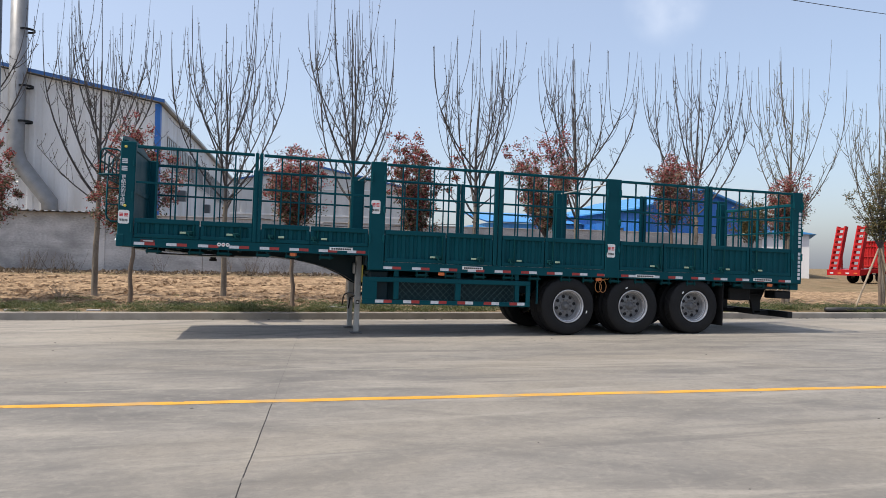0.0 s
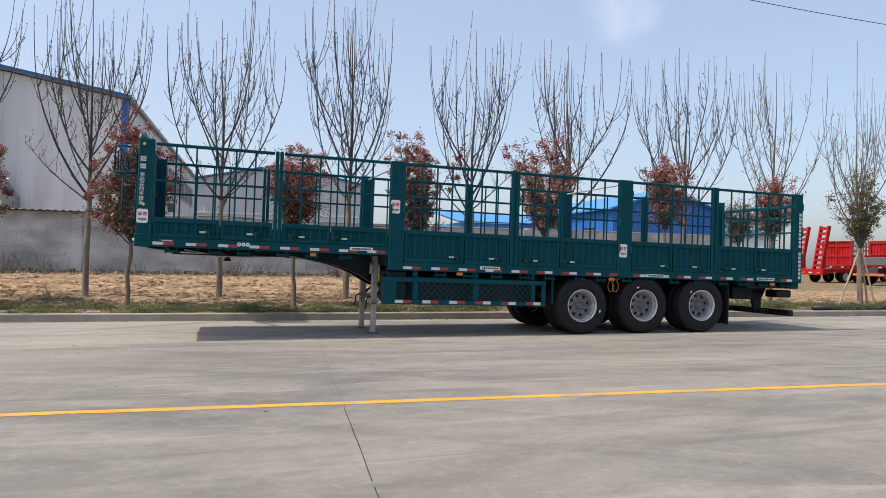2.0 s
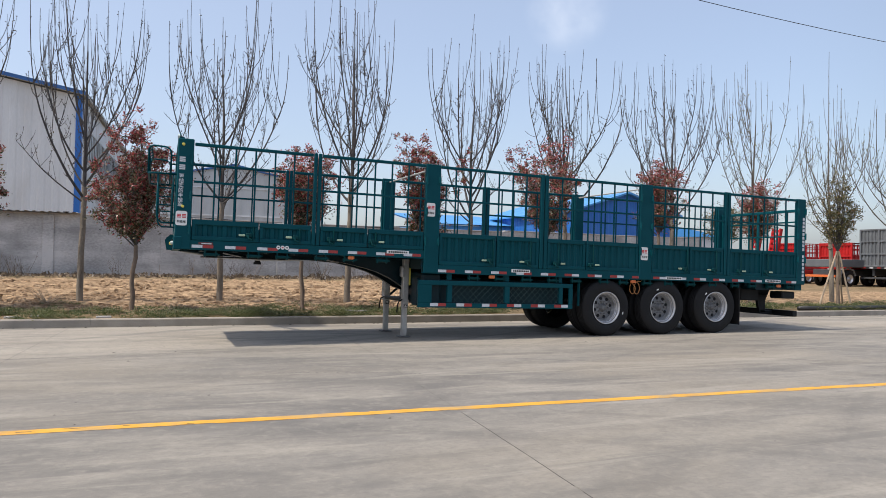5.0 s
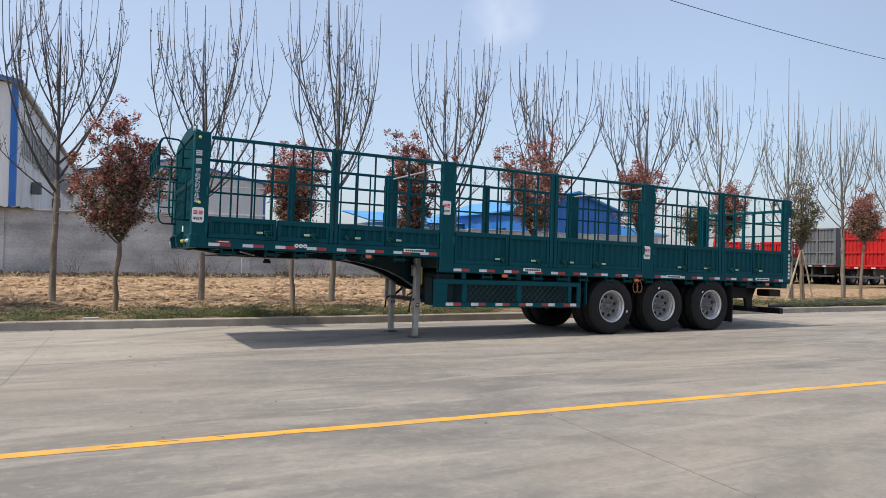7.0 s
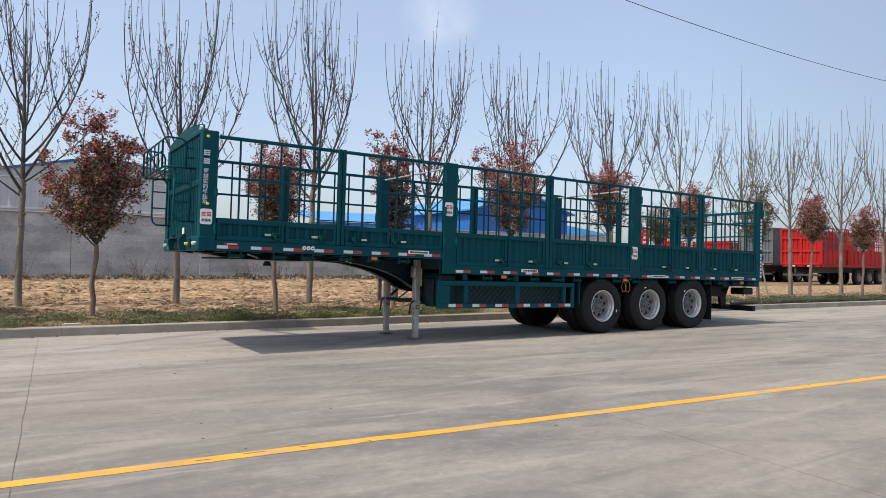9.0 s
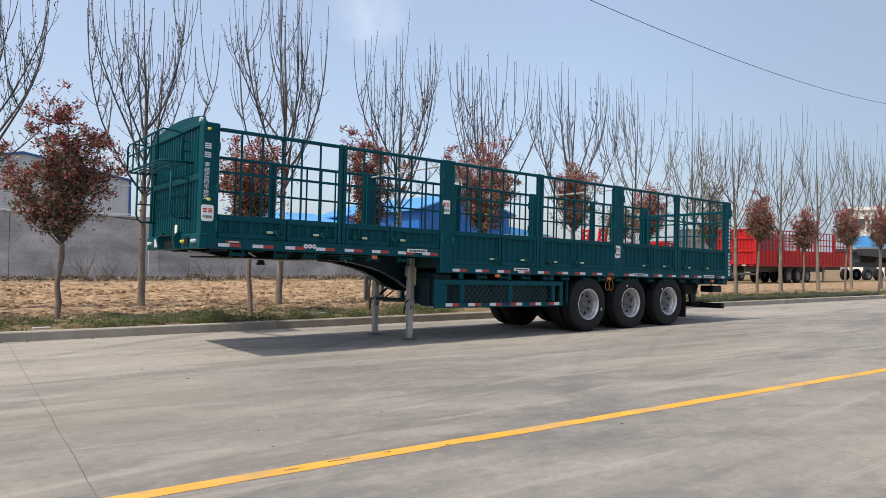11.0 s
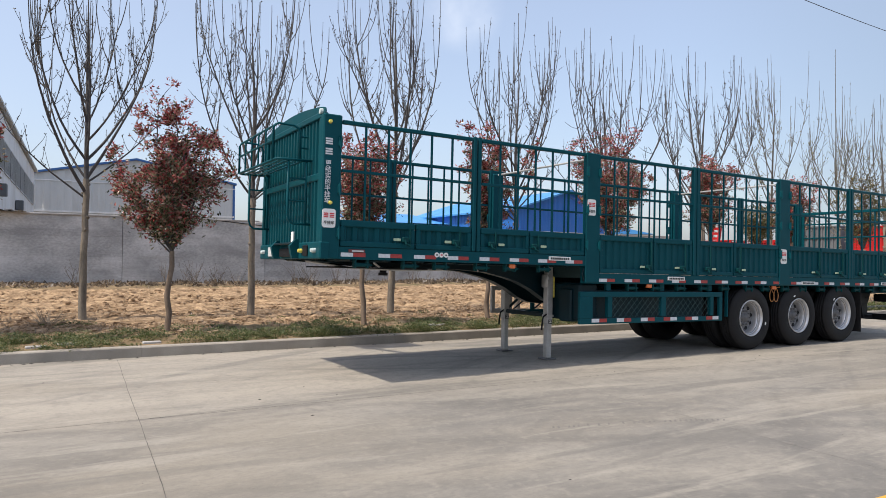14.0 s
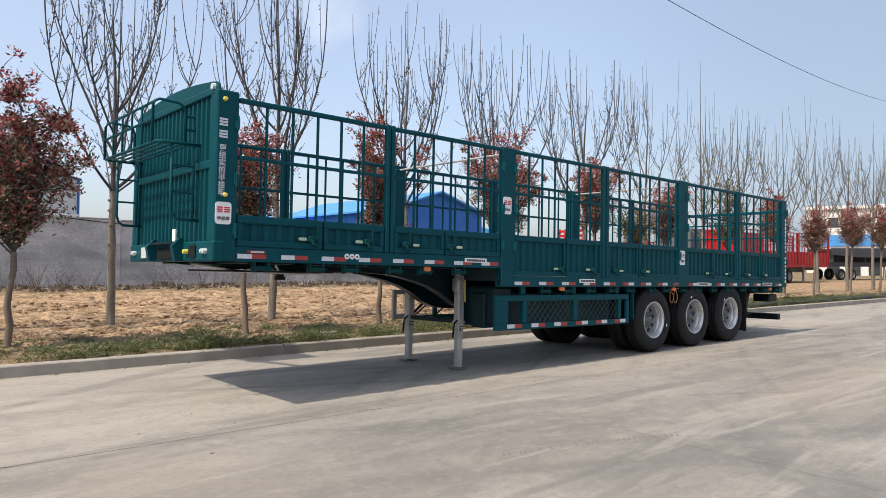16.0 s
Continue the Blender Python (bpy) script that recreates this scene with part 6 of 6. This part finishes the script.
def parked_stake_trailer(name, label, m, body, length=12.0, top=3.65, low=1.25, cage=True, h=0.9, first=1.9):
    b = thing(name, label, "trailer", m)
    w = 2.5
    prof = ribs(0.0, length, 0.5, 0.04)
    n = len(prof)
    for y, s in ((0.0, -1), (w, 1)):
        g = Mesh()
        zt = low + h if cage else top
        g.add([(x, y + s * d, low) for x, d in prof] + [(x, y + s * d, zt) for x, d in prof], [(k, k + 1, n + k + 1, n + k) for k in range(n - 1)])
        part("side_board", g, body, b)
    part("deck", Mesh().box(0, length, 0, w, low - 0.15, low, 0.01), body, b)
    prof = ribs(0.0, w, 0.24, 0.05)
    n = len(prof)
    g = Mesh().add([(-d, y, low) for y, d in prof] + [(-d, y, top) for y, d in prof], [(k, k + 1, n + k + 1, n + k) for k in range(n - 1)])
    gate = part("rear_door", g, body, b)
    for z in (low + 0.03, low + 0.8, low + 1.6, top - 0.05):
        part("door_rail", Mesh().box(-0.09, 0.0, 0, w, z - 0.05, z + 0.05, 0.01), body, gate)
    for y in (0, w / 2, w):
        part("door_stile", Mesh().box(-0.1, 0.02, y - 0.06, y + 0.06, low, top, 0.01), body, gate)
    part("bumper", Mesh().box(-0.05, 0.05, 0.05, w - 0.05, 0.55, 0.68, 0.01), TRUCK_DARK, b)
    for k in range(5):
        part("tail_strip", Mesh().box(-0.105, -0.1, 0.1 + 0.5 * k, 0.35 + 0.5 * k, low - 0.12, low - 0.05), WHITE if k % 2 else RED, gate)
    if cage:
        for k in range(6):
            x = length * k / 5
            for y in (0.0, w):
                part("post", Mesh().box(x - 0.07 + (0.07 if k == 0 else 0), x + 0.07, y - 0.04, y + 0.04, low, top, 0.01), body, b)
        for y in (0.0, w):
            for z in (top - 0.04, low + h + 0.4, low + h + 0.8):
                part("rail", Mesh().box(0, length, y - 0.025, y + 0.025, z - 0.03, z + 0.03), body, b)
            for k in range(30):
                x = length * (k + 0.5) / 30
                part("bar", Mesh().box(x - 0.02, x + 0.02, y - 0.02, y + 0.02, low + h, top), body, b)
    else:
        part("top_rim", Mesh().box(0, length, -0.05, 0.05, top - 0.1, top, 0.01).box(0, length, w - 0.05, w + 0.05, top - 0.1, top, 0.01), body, b)
    part("chassis", Mesh().box(0.1, length - 2.5, 0.7, 0.85, 0.75, low - 0.15).box(0.1, length - 2.5, w - 0.85, w - 0.7, 0.75, low - 0.15).box(length - 2.6, length, 0.7, 1.8, low - 0.35, low - 0.15), TRUCK_DARK, b)
    for y in (0.5, w - 0.6):
        part("landing_leg", Mesh().box(length - 3.2, length - 3.05, y, y + 0.12, 0.0, low - 0.15, 0.01), LEG, b)
    truck_wheels(b, (first, first + 1.3, first + 2.6), 0.02, w - 0.02, disc=DISC)
    return b


def lowbed():
    b = thing("lowbed_trailer", "red low-loader trailer with two raised loading ramps", "trailer", pose(45.0, 28.3, 0.25, 0, 0, 0))
    part("deck", Mesh().box(0, 9, 0, 2.9, 0.75, 1.05, 0.03), TRUCK_RED, b)
    part("tail", Mesh().prism([(-1.0, 0.55), (0, 0.7), (0, 1.05), (-1.0, 0.95)], 0, 2.9, "y"), TRUCK_RED, b)
    for y in (0.15, 1.95):
        r = part("ramp", Mesh().prism([(-1.0, 0.9), (-0.75, 0.9), (-0.05, 4.05), (-0.3, 4.1)], y, y + 0.12, "y").prism([(-1.0, 0.9), (-0.75, 0.9), (-0.05, 4.05), (-0.3, 4.1)], y + 0.68, y + 0.8, "y"), TRUCK_RED, b, "raised red loading ramp")
        for k in range(8):
            u = (k + 0.5) / 8
            part("cleat", Mesh().box(-0.98 + 0.70 * u, -0.80 + 0.72 * u, y + 0.12, y + 0.68, 0.95 + 3.05 * u, 1.14 + 3.05 * u, 0.01), TRUCK_RED, r)
        part("ramp_spring", Mesh().tube([(-0.2, y + 0.4, 1.0), (-0.25, y + 0.4, 2.4)], 0.07, 8), RED, r)
    part("neck", Mesh().box(8.0, 11.5, 0.2, 2.7, 1.3, 1.6, 0.03), TRUCK_RED, b)
    truck_wheels(b, (1.2, 2.5, 3.8), 0.02, 2.88, 0.45, 0.45)
    for k in range(4):
        part("tail_strip", Mesh().box(-1.02, -1.0, 0.2 + 0.7 * k, 0.5 + 0.7 * k, 0.66, 0.76), WHITE if k % 2 else AMBER, b)


def flatbed(m, length=12.5):
    b = thing("skeleton_trailer", "dark high flat-deck trailer standing on its legs", "trailer", m)
    side = [(0, 2.15), (3.2, 1.95), (length - 4.0, 1.95), (length - 3.2, 2.25), (length, 2.3), (length, 2.85), (0, 2.70)]
    for y in (0.0, 2.38):
        part("side_beam", Mesh().prism(side, y, y + 0.12, "y"), TRUCK_DARK, b)
    part("deck", Mesh().box(0, length, 0.12, 2.38, 2.45, 2.55), TRUCK_DARK, b)
    for y in (0.65, 1.65):
        part("chassis_rail", Mesh().box(0.1, length - 2.5, y, y + 0.14, 1.15, 1.55, 0.02), TRUCK_DARK, b)
    for k in range(5):
        x = 0.4 + 1.9 * k
        part("bolster", Mesh().box(x, x + 0.14, 0.3, 2.2, 1.55, 2.45, 0.01), TRUCK_DARK, b)
    for y in (0.4, 2.0):
        part("landing_leg", Mesh().box(length - 3.6, length - 3.45, y, y + 0.12, 0, 2.0, 0.01), LEG, b)
    truck_wheels(b, (1.1, 2.4), 0.02, 2.48, disc=HUB)


def dark_truck():
    b = thing("flat_truck", "dark grey flatbed truck with black wheels", "truck", pose(41.5, 21.2, 0.25))
    part("bed", Mesh().box(0, 7, 0, 2.4, 1.25, 1.75, 0.03), TRUCK_GREY, b)
    part("chassis", Mesh().box(0, 9, 0.6, 1.8, 0.7, 1.1, 0.02), TRUCK_DARK, b)
    part("bumper", Mesh().box(-0.1, 0.05, 0.1, 2.3, 0.6, 0.75, 0.01), AMBER, b, "striped rear bumper")
    part("mudguard", Mesh().tube([(0.5, 0.2, 0.7), (0.7, 0.2, 1.05), (1.2, 0.2, 1.2), (1.7, 0.2, 1.05), (1.9, 0.2, 0.7)], 0.06, 6), STEEL_POLE, b)
    cab = part("cab", Mesh().prism([(7.2, 0.7), (9.2, 0.7), (9.25, 1.7), (8.9, 2.9), (7.2, 3.0)], 0.05, 2.35, "y"), CAR_WHITE, b, "white truck cab")
    part("window", Mesh().prism([(7.7, 1.9), (9.0, 1.9), (8.75, 2.6), (7.7, 2.65)], 0.03, 0.05, "y"), GLASS, cab)
    truck_wheels(b, (1.2, 7.9), 0.02, 2.38)


def parked_car(m):
    b = thing("parked_car", "small white car parked far off in the yard", "car", m, "cars parked in the yard")
    out = [(0, 0.35), (4.3, 0.35), (4.35, 0.75), (3.3, 0.95), (2.75, 1.42), (1.2, 1.45), (0.35, 1.0), (0, 0.9)]
    part("body", Mesh().prism(out, 0, 1.75, "y"), CAR_WHITE, b)
    part("window", Mesh().prism([(0.7, 1.0), (3.1, 0.98), (2.65, 1.36), (1.25, 1.38)], -0.01, 0.0, "y"), GLASS, b)
    for x in (0.85, 3.45):
        part("wheel", Mesh().lathe([(0.001, -0.02), (0.3, -0.02), (0.32, 0.0), (0.32, 0.2)], 18, "y", (x, 0, 0.32)), RUBBER, b)


def street_things():
    for x, y, high, out, label in LAMPS:
        b = thing("street_lamp", label, "street lamp", pose(x, y, 0.15), "solar street lamps along the kerb")
        part("pole", Mesh().lathe([(0.147, -0.2), (0.145, 2.0), (0.124, 2.02), (0.085, high + 0.85), (0.001, high + 0.85)], 20, "z"), POLE_PAINT, b, "", True)
        part("base_plate", Mesh().box(-0.22, 0.22, -0.22, 0.22, 0, 0.03, 0.01), POLE_PAINT, b)
        part("arm", Mesh().tube([(0, 0.55, high - 0.2), (0, 0, high), (0, -3.2, high + 1.22)], 0.055, 8), POLE_PAINT, b)
        part("lamp_head", Mesh().box(-0.14, 0.14, -3.95, -3.15, high + 1.18, high + 1.36, 0.03), POLE_PAINT, b)
        part("panel_neck", Mesh().tube([(0, 0, high + 0.8), (0, out, high + 1.3)], 0.045, 8), POLE_PAINT, b)
        p = part("solar_panel", Mesh().box(-0.45, 0.45, -0.72, 0.72, -0.02, 0.025, 0.008), SOLAR, b, "dark tilted solar panel")
        p.matrix_basis = pose(0, out, high + 1.33, 0, -24, 0)
    # overhead cable
    a, c = Vector(CABLE_A), Vector(CABLE_B)
    pts = [a.lerp(c, t) - Vector((0, 0, 4 * CABLE_SAG * t * (1 - t))) for t in np.linspace(0, 1, 40)]
    tagged(part("overhead_cable", Mesh().tube(pts, 0.009, 5), CABLE, None, "", True), "thin sagging black overhead cable", "cable")
    # thin cable along the wall
    pts = [(x, 17.9 - 0.1 * math.sin(x), 2.86 - 0.25 * math.sin((x - 3) * 0.35) ** 2) for x in np.linspace(2.0, 12.0, 20)]
    tagged(part("wall_cable", Mesh().tube(pts, 0.015, 5), CABLE, None, "", True), "black cable hanging along the wall top", "cable")
    # black pipe lying along the kerb
    pts = [(x, float(kerb_y(x)) + 0.32, 0.20) for x in np.linspace(17.6, 31.0, 14)]
    tagged(part("drain_pipe", Mesh().tube(pts, 0.065, 10), PIPE, None, "", True), "long black plastic pipe lying on the verge behind the kerb", "pipe")
    # pale torn sheet left on the weeds
    g = Mesh()
    rnd = random.Random(4)
    ring = [(5.15 + 0.28 * math.cos(t) + rnd.uniform(-0.04, 0.04), 4.3 + 0.12 * math.sin(t), 0.20 + 0.03 * rnd.random()) for t in np.linspace(0.3, 5.6, 12)]
    g.tube(ring, 0.016, 5, 0.010)
    tagged(part("torn_sheet", g, COPING), "crumpled pale torn sheet lying on the weeds", "litter")
    for x, y in ((-1.3, 4.2), (-0.9, 4.35), (0.2, 4.1)):
        z = float(ground_z(x, y))
        tagged(part("broken_slab", Mesh().box(x - 0.13, x + 0.13, y - 0.06, y + 0.06, z - 0.02, z + 0.03, 0.01), COPING), "small broken piece of pale concrete on the weeds", "rubble", "broken concrete on the weeds")
    # a dead twiggy shrub on the bank
    g = Mesh()
    for _ in range(34):
        a, r = rnd.uniform(0, 6.28), rnd.uniform(0.15, 0.5)
        line = limb_line(rnd, (-1.05 + rnd.uniform(-0.08, 0.08), 7.1, float(ground_z(-1.05, 7.1)) - 0.02), (math.cos(a), math.sin(a), rnd.uniform(0.2, 1.3)), r, 4, 0.0, 0.25)
        g.tube(line, 0.008, 4, 0.003, False)
    tagged(part("dead_shrub", g, STAKE), "small pale dead shrub on the soil bank", "shrub")
    # folding blue sign board on a wooden trestle
    b = thing("sign_board", "small blue board on a pale trestle by the road", "sign board", pose(37.5, 4.9, 0.22))
    part("board", Mesh().box(-0.02, 0.03, -0.27, 0.27, 0.80, 1.25, 0.01), BLUE_ROOF, b)
    for y in (-0.3, 0.3):
        part("leg", Mesh().tube([(-0.35, y, 0), (0, y, 1.0), (0.35, y, 0)], 0.025, 6), STAKE, b)


LAMPS = ((-1.93, 4.95, 7.55, -1.25, "blue-grey solar street lamp post beside the parked semi-trailer"), (40.3, 3.42, 9.0, 0.0, "blue-grey solar street lamp post far along the road"))
CABLE_A, CABLE_B, CABLE_SAG = (-2.0, 1.68, 8.25), (48.0, 6.02, 10.82), 1.31
tree_row()
sapling_row()
strip_cover()
boundary_wall()
factory_hall()
lean_to()
grey_shed()
blue_shed()
far_blocks()
parked_stake_trailer("stake_trailer", "bright red stake-sided semi-trailer parked in the yard", pose(40.8, 13.8, 0.22), TRUCK_RED, 13.6, 3.45, first=4.3)
parked_stake_trailer("box_trailer", "grey high-sided tipper trailer parked in the yard", pose(44.0, 18.95, 0.22), TRUCK_GREY, 11, 3.75, 1.35, False)
parked_stake_trailer("stake_trailer", "red stake-sided trailer parked behind the tipper trailer", pose(46.0, 23.6, 0.22), TRUCK_RED, 11, 3.0, 1.25)
parked_stake_trailer("stake_trailer", "long red stake-sided trailer parked far back", pose(52.0, 33.0, 0.25, 0, 0, 8), TRUCK_RED, 12, 3.3, 1.25)
lowbed()
dark_truck()
flatbed(pose(62.5, 16.4, 0.22, 0, 0, -20))
parked_car(pose(104, 12, 0.25, 0, 0, 10))
parked_car(pose(112, 14.5, 0.25, 0, 0, 10))
street_things()
